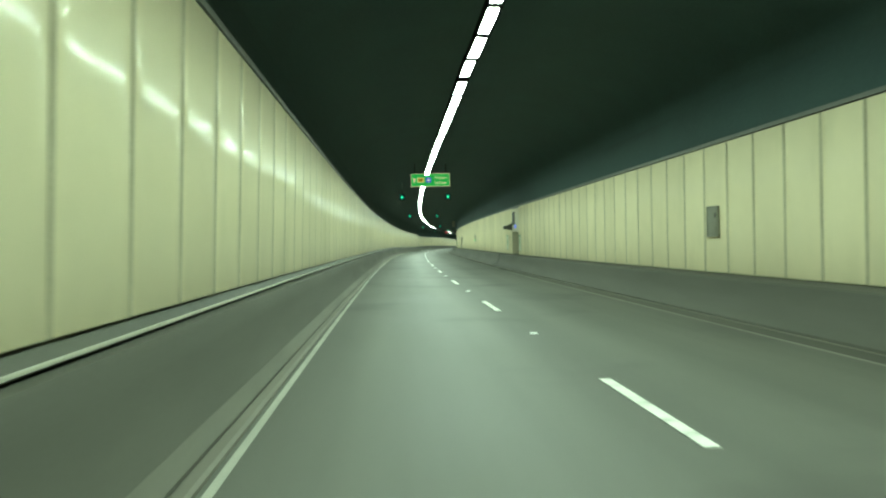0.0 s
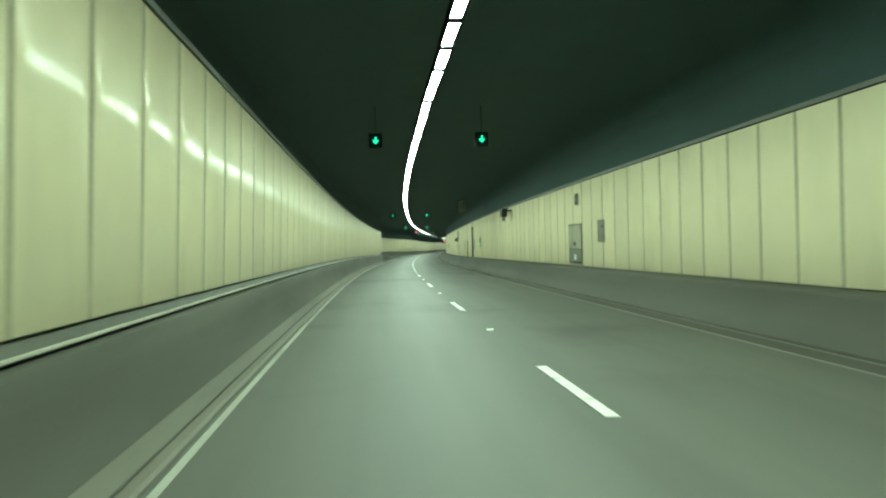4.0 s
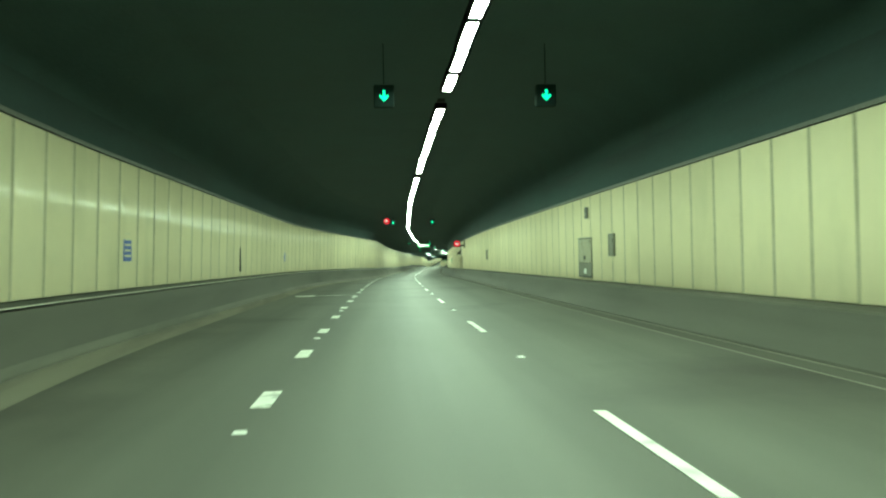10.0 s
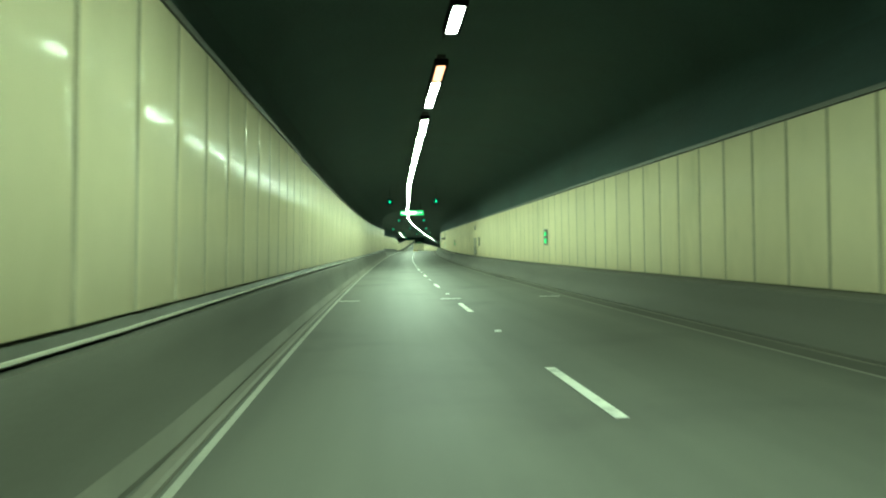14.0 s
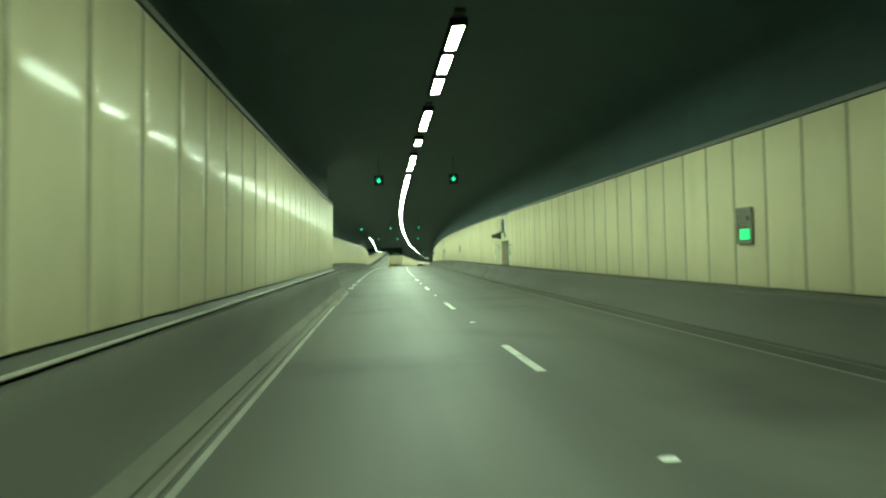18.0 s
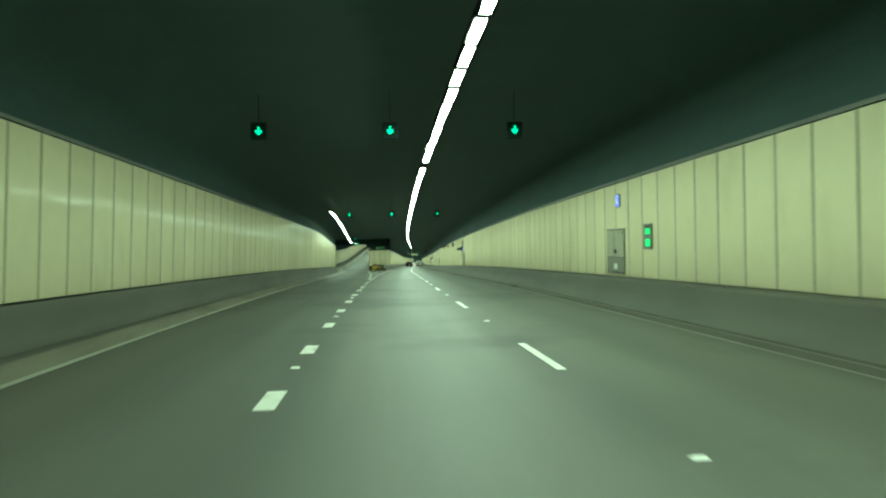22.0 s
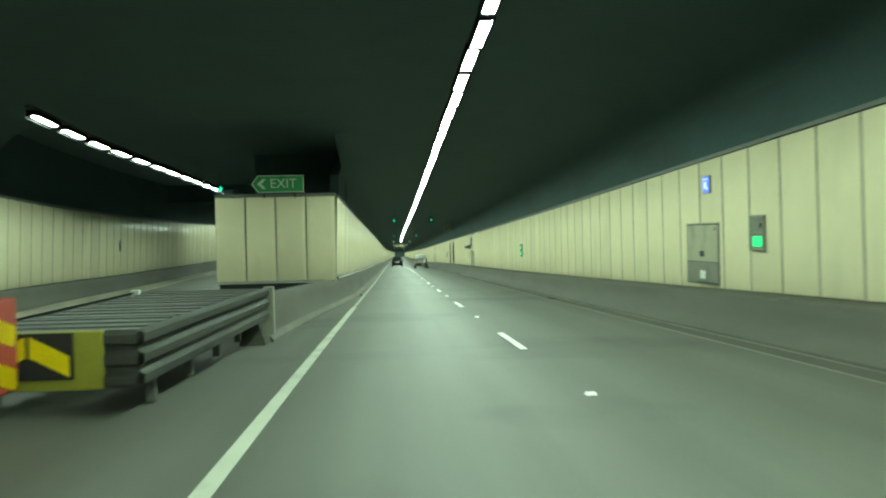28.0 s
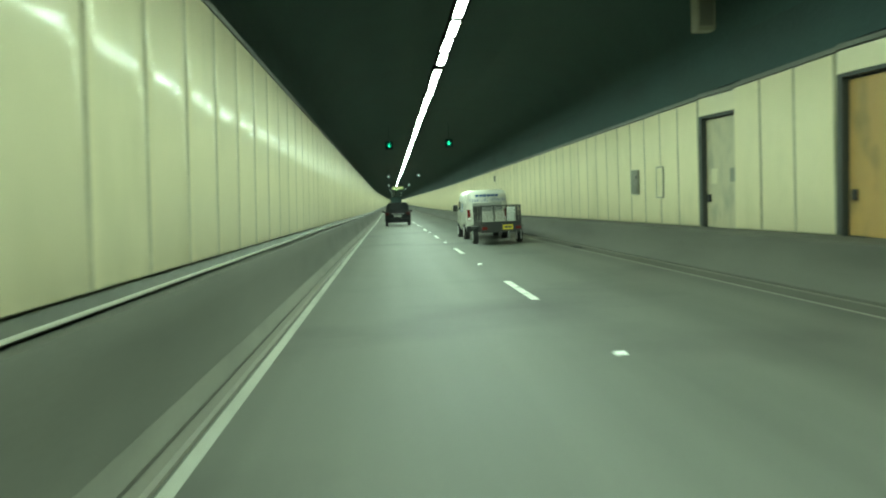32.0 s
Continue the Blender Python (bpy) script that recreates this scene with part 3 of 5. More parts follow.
def lamp_row(s0, s1, xfun, zfun, tube=TUBE, pitch=LAMP_PITCH):
    row = empty("lamp_row", frame_at(s0, xfun(s0), 0), "row of white tube lamps hung below the dark ceiling", "tunnel lights", "tunnel lamp rows")
    inv = row.matrix_world.inverted()
    count = max(1, round((s1 - s0) / pitch))
    uneven = random.Random(int(s0 * 10) + 7)
    for k in range(count):
        s = s0 + (s1 - s0) * (k + 0.5) / count + (uneven.uniform(-0.06, 0.06) if count > 2 else 0.0)
        # every other tube here gets an added side glow to brighten the far wall
        far_wall = tube is TUBE and k % 2 and 396 < s < 482
        ob = new("luminaire", HOUSING_OPEN if far_wall else HOUSING if tube is TUBE and (180 < s < 282 or 396 < s < 602) else HOUSING_SHADE)
        lit = new("tube", TUBE_WIDE if far_wall else tube)
        lit.parent = ob
        ob.parent = row
        ob.matrix_parent_inverse = inv
        d = math.degrees(math.atan2(xfun(s - 0.5) - xfun(s + 0.5), 1.0))
        ob.matrix_basis = road_at(s, xfun(s) + uneven.uniform(-0.018, 0.018), zfun(s), d)
    tray = sweep("cable_tray", lambda q: [(xfun(q) - 0.1, zfun(q) + 0.16), (xfun(q) - 0.1, zfun(q) + 0.24), (xfun(q) + 0.1, zfun(q) + 0.24), (xfun(q) + 0.1, zfun(q) + 0.16)],
                 s0, s1, 4.0, BLACK, closed=True)
    tray.parent = row
    tray.matrix_parent_inverse = inv
    return row


# the breaks between the rows: where one ends and the next begins
BREAKS = [(12.2, 12.5), (39.6, 43.2), (126.7, 128.7), (133.2, 133.9), (154.0, 155.9), (171.8, 173.9), 
          (193.3, 194.4), (196.2, 197.4), (216.5, 218.4), (234.1, 235.8), (254.8, 257.0), (277.4, 278.6), (281.0, 282.3), (288.8, 292.45), (294.85, 298.85),
          (302.4, 304.3), (344.6, 346.6), (348.45, 350.3), (352.1, 357.65), (363.6, 366.7), (368.35, 373.95), (380.4, 382.4), (386.2, 387.95), (389.8, 392.4),
          (398.8, 400.5), (450.3, 452.0), (478.9, 480.9), (502.8, 504.6), (682.0, 682.4), (708.0, 709.2),
          (760.0, 761.0), (800.0, 801.0), (899.0, 900.0), (1010.0, 1011.0)]
lamp_x = ramp([(280, LAMP_X), (286, LAMP_X - 0.2), (330, LAMP_X - 0.16), (342, LAMP_X)])
begin = S0 + 1
for a, b in BREAKS + [(S1 - 2, S1)]:
    lamp_row(begin, a, lamp_x, lambda s: LAMP_Z)
    begin = b
lamp_row(297.05, 298.75, lamp_x, lambda s: LAMP_Z, TUBE_FAILING)
ramp_lamp = ramp([(505, -7.4), (513, -7.5), (524, -7.85), (541, -8.6), (557, -9.4), (572, -10.3), (585, -11.1), (600, -12.1), (612, -12.2), (628, -12.5)])
for a, b in ((511.5, 523.9), (526.0, 548.0), (549.5, 571.5), (573.0, 592.0), (594.5, 627.0)):
    lamp_row(a, b, ramp_lamp, lambda s: LAMP_Z + 0.6 * lift(s), TUBE_EXIT if a < 590 else TUBE_RAMP, 1.95 if a < 545 else 2.35)
lamp_row(634, 744, lambda s: -14.6, lambda s: 5.95 + lift(s), TUBE_RAMP, 2.35)
beam = tagged(link("ramp_portal_beam", boxed(-18.3, -8.6, 0.0, 0.8, 5.95, CEIL + 1.2), SOOT), "dark concrete beam across the exit ramp", "beam", kind="structure")
beam.matrix_world = frame_at(629.5, 0)

# ---------------------------------------------------------------- road markings
def strip_mark(name, pts_fun, s0, s1, width, mat, label, step=3.0, z=0.005):
    return sweep(name, lambda s: [(pts_fun(s) - width / 2, z), (pts_fun(s) + width / 2, z)], s0, s1, step, mat, label, "road marking")


EDGE_X = -3.58
DASH = bpy.data.meshes.new("dash")
bm = boxed(-0.065, 0.065, -1.5, 1.5, 0.0, 0.006)
bm.to_mesh(DASH)
DASH.materials.append(LINE)
SHORT = bpy.data.meshes.new("short_dash")
bm.free()
bm = boxed(-0.11, 0.11, -0.55, 0.55, 0.0, 0.006)
bm.to_mesh(SHORT)
SHORT.materials.append(LINE)
bm.free()


def stud_mesh(mat):
    bm = bmesh.new()
    bmesh.ops.create_cube(bm, size=1, matrix=Matrix.Translation((0, 0, 0.0125)) @ Matrix.Diagonal((0.13, 0.11, 0.025, 1)))
    for v in bm.verts:
        if v.co.z > 0.02:
            v.co.x *= 0.8
            v.co.y *= 0.5
    me = bpy.data.meshes.new("road_stud")
    bm.to_mesh(me)
    bm.free()
    me.materials.append(mat)
    return me


STUD, STUD_R, STUD_Y = stud_mesh(RPM), stud_mesh(RPM_RED), stud_mesh(RPM_YELLOW)
divider = empty("lane_divider", frame_at(S0, 0), "broken white lane line painted on asphalt", "road marking", kind="structure")
dinv = divider.matrix_world.inverted()


def mark(me, s, X, parent, inv, turn=0.0, z=0.002, name="dash"):
    ob = new(name, me)
    ob.parent = parent
    ob.matrix_parent_inverse = inv
    ob.matrix_basis = road_at(s, X, z, turn)
    return ob


for kx in range(-3, 80):
    mark(DASH, 12.0 * kx, 0.0, divider, dinv)
    st = new("road_stud", STUD)
    st.matrix_world = road_at(12.0 * kx + 6.0, 0.0, 0.0)
    tagged(st, "white reflective road stud on the asphalt", "road stud", "road studs between the lanes")
bay_line = empty("bay_line", frame_at(184, EDGE_X), "short broken white line beside the merge lane", "road marking", kind="structure")
binv = bay_line.matrix_world.inverted()
s = 184.4
while s < 279:
    mark(SHORT, s, EDGE_X, bay_line, binv)
    s += 4.5
for kx in range(11):
    st = new("road_stud", STUD)
    st.matrix_world = road_at(187.1 + 9 * kx, EDGE_X, 0)
    tagged(st, "white reflective road stud on the asphalt", "road stud", "road studs by the merge lane")
exit_line = empty("exit_line", frame_at(398, EDGE_X), "short broken white line beside the exit lane", "road marking", kind="structure")
einv = exit_line.matrix_world.inverted()
s = 398.9
while s < 498:
    mark(SHORT, s, EDGE_X, exit_line, einv)
    s += 4.5
for kx in range(11):
    st = new("road_stud", STUD)
    st.matrix_world = road_at(401.3 + 9 * kx, EDGE_X, 0)
    tagged(st, "white reflective road stud on the asphalt", "road stud", "road studs by the exit lane")

flat_e = lambda s: EDGE_X
KERB_X = (-3.795, -3.66)
for i, (a, b) in enumerate(((S0, 181.0), (284.0, 394.6), (609.0, S1))):
    sweep("kerb_%d" % (i + 1), lambda s: [(KERB_X[0], -0.02), (KERB_X[0], 0.04), (KERB_X[0] + 0.02, 0.05), (KERB_X[1] - 0.03, 0.05), (KERB_X[1], 0.03), (KERB_X[1], -0.02)], a, b, 3.0, KERB,
          "low pale concrete kerb along the lane", "kerb", closed=True)
def kerb_bend(s):
    """The kerb's end bends away from the lane and dies into the barrier's foot."""
    c = -3.57 - 0.5 * max(0.0, (s - 393.6) / 4.0) ** 2.0
    low = 0.12 + 0.88 * min(1.0, (s - 386.0) / 7.0)
    return [(c - 0.15, -0.02), (c - 0.12, 0.07 * low), (c + 0.02, 0.085 * low), (c + 0.06, 0.06 * low), (c + 0.085, -0.02)]


sweep("kerb_end", kerb_bend, 386.0, 397.6, 0.3, SHOULDER, "rounded pale end of the concrete kerb bending off the lane", "kerb", closed=True)
strip_mark("edge_line_1", flat_e, S0, 182.0, 0.075, EDGE, "faded white edge line on asphalt")
strip_mark("edge_line_2", flat_e, 280.0, 394.6, 0.075, EDGE, "worn white edge line on asphalt")
strip_mark("edge_line_3", flat_e, 499.5, 600.0, 0.16, GORE, "solid white edge line on asphalt")
strip_mark("edge_line_5", flat_e, 600.0, S1, 0.11, EDGE, "solid white edge line on asphalt")
strip_mark("edge_line_4", lambda s: 3.5, S0, S1, 0.07, FADED, "worn white edge line beside the gutter")
strip_mark("kerb_lip", lambda s: 3.99, S0, S1, 0.06, SHOULDER, "pale worn lip of the gutter")
strip_mark("gutter", lambda s: 3.75, S0, S1, 0.38, CONCRETE, "dirty concrete gutter along the barrier")
exit_edge = ramp([(424, -6.65), (440, -6.85), (457, -7.08), (480, -7.3), (501, -7.5), (522, -8.15), (542, -8.9), (562, -10.1), (574, -10.9), (590, -12.8), (607, -14.6), (627, -16.4), (650, -16.7), (760, -16.7)])
sweep("shoulder_exit", lambda s: [(exit_x(s) + 0.4, lift(s) + 0.012), (exit_edge(s) - 0.1, lift(s) + 0.012)], 502.0, 748.0, 2.0, SHOULDER,
      "pale dusty concrete shoulder below the barrier", "shoulder")
band_mid = ramp([(390, -3.75), (396.5, -3.9), (399, -4.45), (403, -5.4), (407, -6.15), (415, -7.0), (424, -7.2), (440, -7.35), (460, -7.58), (502, -8.05)])
band_half = ramp([(390, 0.15), (397, 0.2), (407, 0.4), (424, 0.52), (502, 0.48)])
sweep("shoulder_exit_start", lambda s: [(band_mid(s) - band_half(s), 0.012), (band_mid(s) + band_half(s), 0.012)], 396.0, 502.0, 2.0, SHOULDER,
      "pale dusty concrete shoulder below the barrier", "shoulder")
sweep("shoulder_bay", lambda s: [(bay_x(s) + 0.4, 0.012), (bay_x(s) + 0.6 + 0.75 * max(0.0, min(1.0, (s - 186) / 18, (276 - s) / 18)), 0.012)], 186.0, 276.0, 2.0, SHOULDER,
      "pale dusty concrete shoulder below the barrier", "shoulder")
gore_x = ramp([(499, -3.72), (507, -3.97), (517, -4.2), (531, -4.87), (559, -6.2), (574, -7.0), (595, -8.2)])
strip_mark("gore_line", gore_x, 499.5, 575.0, 0.2, GORE, "solid white line along the exit gore", 2.0)
sweep("exit_edge_line", lambda s: [(exit_edge(s) - 0.07, lift(s) + 0.014), (exit_edge(s) + 0.07, lift(s) + 0.014)], 432.0, 748.0, 2.0, EDGE,
      "white edge line of the exit lane", "road marking")
SKID = material("tyre_skid", (0.08, 0.082, 0.069), 0.6, vary=0.15, spec=0.35, stain=(0.1, 0.102, 0.086), stain_at=(0.4, 0.55), stain_scale=(1.5, 0.6, 1))
skid_x = ramp([(508, -0.7), (514, -0.9), (520, -1.3), (525, -1.62), (529, -1.78), (535, -1.95)])
for off in (0.0, 0.24):
    sk = strip_mark("skid_mark", lambda s, o=off: skid_x(s) + o, 509.0 + 6 * off, 533.5 - 4 * off, 0.1, SKID, "faint dark tyre skid on the asphalt", 1.5, 0.0035)
for kx in range(6):
    sb = 524.0 + 5.9 * kx
    xl, xr = gore_x(sb) + 0.2, EDGE_X - 0.18
    bb = tagged(link("gore_bar", boxed(xl, xr, -0.85, 0.85, 0.0, 0.006), GORE), "white bar painted inside the exit gore", "road marking", "gore bars", "structure")
    bb.matrix_world = road_at(sb, 0, 0.002, 8)
for kx in range(7):
    st = new("road_stud", STUD_R)
    st.matrix_world = road_at(500.0 + 12 * kx, EDGE_X + 0.22, 0)
    tagged(st, "red reflective road stud beside the gore", "road stud", "red road studs")
    st = new("road_stud", STUD_Y)
    st.matrix_world = road_at(500.5 + 12 * kx, gore_x(500.5 + 12 * kx) - 0.22, 0)
    tagged(st, "yellow reflective road stud beside the gore", "road stud", "yellow road studs")
for X in (-3.2, -0.08, 3.02):
    bb = tagged(link("cross_bar", boxed(-0.31, 0.31, -0.07, 0.07, 0.0, 0.006), LINE), "short white bar painted across the lane edge", "road marking", "cross bars", "structure")
    bb.matrix_world = road_at(303.6, X, 0.003)
bm = bmesh.new()
pts = [(-1.5, 0.25), (-1.35, -0.75), (-0.5, -0.55), (-0.62, -0.12), (1.4, -0.1), (1.4, 0.1), (-0.62, 0.2), (-0.5, 0.75), (-1.2, 0.62)]
bm.faces.new([bm.verts.new((x, y, 0)) for x, y in pts])
ar = tagged(link("merge_arrow", bm, LINE), "white merge arrow painted on the side lane", "road marking", kind="structure")
ar.matrix_world = road_at(235.1, -5.0, 0.006)
for kx in range(-4, 21):
    s = 158.3 + 40.35 * kx
    dr = empty("drain_grate", road_at(s, 3.72, 0.004), "dark iron drain grate in the gutter", "drain", "gutter drains")
    part("pit", boxed(-0.17, 0.17, -0.45, 0.45, -0.01, 0.006), DARK, dr)
    for k in range(7):
        part("slat", boxed(-0.15, 0.15, -0.41 + 0.125 * k, -0.37 + 0.125 * k, 0.006, 0.014), BLACK, dr)
    part("frame", boxed(0.17, 0.22, -0.5, 0.5, 0.0, 0.03, bevel=0.008), SHOULDER, dr)

# ---------------------------------------------------------------- light for the rest is the lamps alone

# ---------------------------------------------------------------- emergency recesses and doors on the right
RECESS = material("recess_wall_paint", (0.7, 0.64, 0.45), 0.6, vary=0.1)
HEADER = material("recess_header_panel", (0.68, 0.62, 0.42), 0.5, vary=0.08, stain=(0.56, 0.54, 0.4), stain_scale=(1.5, 1.5, 0.5))
DOOR_GREY = material("weathered_grey_door", (0.52, 0.465, 0.31), 0.5, vary=0.15, stain=(0.36, 0.34, 0.24), stain_at=(0.5, 0.7), stain_scale=(2, 2, 1.2))
PALE_DOOR = material("weathered_steel_cover", (0.4, 0.375, 0.26), 0.45, vary=0.12, stain=(0.24, 0.22, 0.15), stain_at=(0.5, 0.7), stain_scale=(2, 2, 1.2))
DOOR_BROWN = material("ochre_steel_door", (0.45, 0.275, 0.09), 0.5, vary=0.15, stain=(0.28, 0.19, 0.07), stain_at=(0.5, 0.7), stain_scale=(2, 2, 1.2))
DARK_GREY = material("dark_grey", (0.05, 0.055, 0.05), 0.6)
WHITE = material("white_sheet", (0.78, 0.80, 0.74), 0.5, vary=0.06)
SPEAKER = material("dull_olive_metal", (0.1, 0.105, 0.08), 0.6)
NOTICE = material("pale_green_notice", (0.66, 0.7, 0.56), 0.5, vary=0.08)
PALE_GREEN = material("faded_green_ink", (0.2, 0.36, 0.19), 0.5)
SIGN_GREEN = material("green_sign_face", (0.015, 0.22, 0.07), 0.45, vary=0.06)
SIGN_BLUE = material("blue_sign_face", (0.05, 0.11, 0.42), 0.45, vary=0.06)


def local(name, bm, mat, parent, m, label=""):
    """A part placed by its own pose on the road line under a thing."""
    ob = part(name, bm, mat, parent, label)
    ob.matrix_parent_inverse = parent.matrix_world.inverted()
    ob.matrix_basis = m
    return ob


def text_part(name, body, size, mat, parent, x, y, z, rot=(90, 0, 0), depth=0.004, align="CENTER"):
    cu = bpy.data.curves.new(name, "FONT")
    cu.body, cu.size, cu.extrude, cu.align_x, cu.align_y = body, size, depth, align, "CENTER"
    tmp = bpy.data.objects.new(name, cu)
    scene.collection.objects.link(tmp)
    me = bpy.data.meshes.new_from_object(tmp.evaluated_get(bpy.context.evaluated_depsgraph_get()))
    bpy.data.objects.remove(tmp)
    me.materials.clear()
    me.materials.append(mat)
    ob = new(name, me)
    ob.parent = parent
    ob.matrix_basis = pose(x, y, z, *rot)
    return ob


def on_right(s, z=0.0, proud=0.0):
    """A pose on the face of the right wall: local x runs back along the wall, y into it, z up."""
    return frame_at(s, WALL_R - proud, z, -90)


def recess(n):
    # local x: towards smaller s, y: into the wall
    t = empty("emergency_exit_recess", on_right(n), "open emergency exit recess in cream tunnel wall", "emergency exit", "emergency exits", "structure")
    wn, wf = WIDER.get(n, (0.0, 0.0))
    k0, k1 = -1.6 - wf, 1.5 + wn
    mid = (k0 + k1) / 2
    part("header", boxed(k0, mid - 0.005, -0.01, 0.09, 2.2, TOP_R - 0.06), HEADER, t)
    part("header", boxed(mid + 0.005, k1, -0.01, 0.09, 2.2, TOP_R - 0.06), HEADER, t)
    part("trim", boxed(k0, k1, -0.03, 0.085, TOP_R - 0.04, TOP_R + 0.08), TRIM, t)
    part("side_wall", boxed(k0 + 0.01, k0 + 0.1, -0.02, 0.8, 0.0, 2.19), RECESS, t)
    part("side_wall", boxed(k1 - 0.1, k1 - 0.01, -0.02, 0.8, 0.0, 2.19), RECESS, t)
    # lintel and back wall are much darker than the cream side walls
    part("lintel", boxed(k0 + 0.02, k1 - 0.02, 0.1, 0.8, 2.2, 2.35), DARK_GREY, t)
    part("floor_slab", boxed(k0 + 0.1, k1 - 0.1, 0.06, 0.8, 0.5, 0.765), CONCRETE, t)
    part("back_wall", boxed(k0 - 0.15, k1 + 0.15, 0.8, 0.95, 0.0, 2.35), DARK_GREY, t)
    d = part("door", boxed(-1.2, 0.1, 0.73, 0.79, 0.77, 2.08, bevel=0.01), DARK_GREY, t, "dark steel exit door")
    part("door_handle", boxed(-0.1, 0.03, 0.68, 0.73, 1.35, 1.42), STEEL, d)
    part("frame_post", boxed(0.12, 0.2, 0.7, 0.8, 0.77, 2.15), GREY, t)
    lx = wn / 2
    lv = part("louvre", boxed(lx - 1.08, lx - 0.3, -0.05, 0.0, 2.66, 3.5), DARK_GREY, t, "dark louvred vent")
    for k in range(9):
        part("slat", boxed(lx - 1.05, lx - 0.33, -0.075, -0.05, 2.70 + k * 0.085, 2.74 + k * 0.085), BLACK, lv)
    horn = 0.37 if wn or n == NICHES[1] else 0.58
    sp = part("speaker", prism([(-horn, 2.4), (-horn, 2.62), (-0.35, 2.63), (-0.2, 2.72), (-0.05, 2.74), (-0.05, 2.34), (-0.35, 2.38)], -0.12, 0.12), SPEAKER, t, "grey horn loudspeaker on bracket")
    sp.matrix_basis = pose(-1.62, 0, 0, 0, 0, 90)
    part("bracket", boxed(-1.66, -1.58, -0.08, 0.0, 2.3, 2.82), SPEAKER, t)
    part("indicator", boxed(lx + 0.04, lx + 0.17, -0.07, -0.01, 2.42, 2.66, bevel=0.01), BLUE_GLOW if n in (NICHES[0], NICHES[4]) else GREY, t)
    text_part("digits", str(21 + NICHES.index(n)), 0.3, DARK_GREY, t, -2.55, -0.028, 1.85)
    part("bar", boxed(-2.73, -2.37, -0.034, -0.024, 1.66, 1.69), DARK_GREY, t)
    for x0 in (1.75 + wn, -4.0):
        old = n == NICHES[2]
        ink = GREY if old else PALE_GREEN
        sg = part("exit_notice", boxed(x0, x0 + 0.6, -0.06, -0.035, 1.0, 2.02, bevel=0.006), PANEL if old else NOTICE, t,
                  "faded cream notice" if old else "white notice with green band")
        part("band", boxed(x0 + 0.01, x0 + 0.59, -0.066, -0.058, 1.88, 2.01), ink, sg)
        part("bar", boxed(x0 + 0.08, x0 + 0.3, -0.066, -0.058, 1.42, 1.78), ink, sg)
        part("bar", boxed(x0 + 0.28, x0 + 0.42, -0.066, -0.058, 1.3, 1.6), ink, sg)
        part("border", boxed(x0, x0 + 0.6, -0.068, -0.06, 1.0, 1.03), SPEAKER, sg)
    return t


for n in NICHES:
    recess(n)
    slot = tagged(link("barrier_slot", prism([(4.0, 0.02), (4.0, 0.065), (4.11, 0.115), (4.23, 0.195), (4.32, 0.3), (4.38, 0.455), (4.42, 0.74), (4.46, 0.762), (4.8, 0.762), (4.8, 0.02)], -0.1, 0.1), DARK),
                  "dark open joint across the concrete barrier", "joint", "barrier joints", "structure")
    slot.matrix_world = frame_at(n + 2.15, 0.0)


def wall_door(k, s0, s1, top, look_as):
    w = s1 - s0
    mat = DOOR_BROWN if look_as == "brown" else DOOR_GREY
    d = empty("door_%d" % k, on_right((s0 + s1) / 2), ("ochre painted" if look_as == "brown" else "weathered grey") + " steel service door set into tunnel wall", "door", kind="structure")
    part("door_leaf", boxed(-w / 2 + 0.16, w / 2 - 0.04, 0.1, 0.15, BASE_R, top - 0.1, bevel=0.008), mat, d)
    part("jamb", boxed(-w / 2, -w / 2 + 0.16, -0.02, 0.16, BASE_R, top), DARK_GREY, d)
    part("jamb", boxed(w / 2 - 0.04, w / 2, -0.01, 0.16, BASE_R, top), HEADER, d)
    part("head_frame", boxed(-w / 2 + 0.16, w / 2 - 0.04, -0.02, 0.16, top - 0.06, top), DARK_GREY, d)
    part("header", boxed(-w / 2, w / 2, -0.015, 0.09, top + 0.01, TOP_R - 0.01), PANEL, d)
    part("trim", boxed(-w / 2, w / 2, -0.03, 0.085, TOP_R + 0.02, TOP_R + 0.1), TRIM, d)
    part("backing", boxed(-w / 2, w / 2, 0.17, 0.4, 0.0, TOP_R + 0.1), DARK_GREY, d)
    part("door_handle", boxed(-w / 2 + 0.3, -w / 2 + 0.42, 0.04, 0.1, 1.32, 1.5, bevel=0.01), BLACK, d)
    if top > 3 and look_as != "brown":
        part("notice", boxed(-w / 2 + 0.45, -w / 2 + 0.8, 0.088, 0.098, 1.75, 2.1), HEADER, d)
        part("notice", boxed(w / 2 - 0.5, w / 2 - 0.22, 0.088, 0.098, 1.8, 2.1), GREY, d)
    return d


for k, (a, b, tp, lk) in enumerate(DOORS):
    wall_door(k + 1, a, b, tp, lk)


DULL_GREY = material("dirty_grey_sheet", (0.2, 0.2, 0.155), 0.6, vary=0.2, scale=2.0, stain=(0.12, 0.12, 0.095), stain_scale=(3, 3, 1.2))
PALE_BLUE = material("pale_lit_symbol", (0.6, 0.7, 1), 0.5, emit=0.9, emit_color=(0.6, 0.7, 1.0))


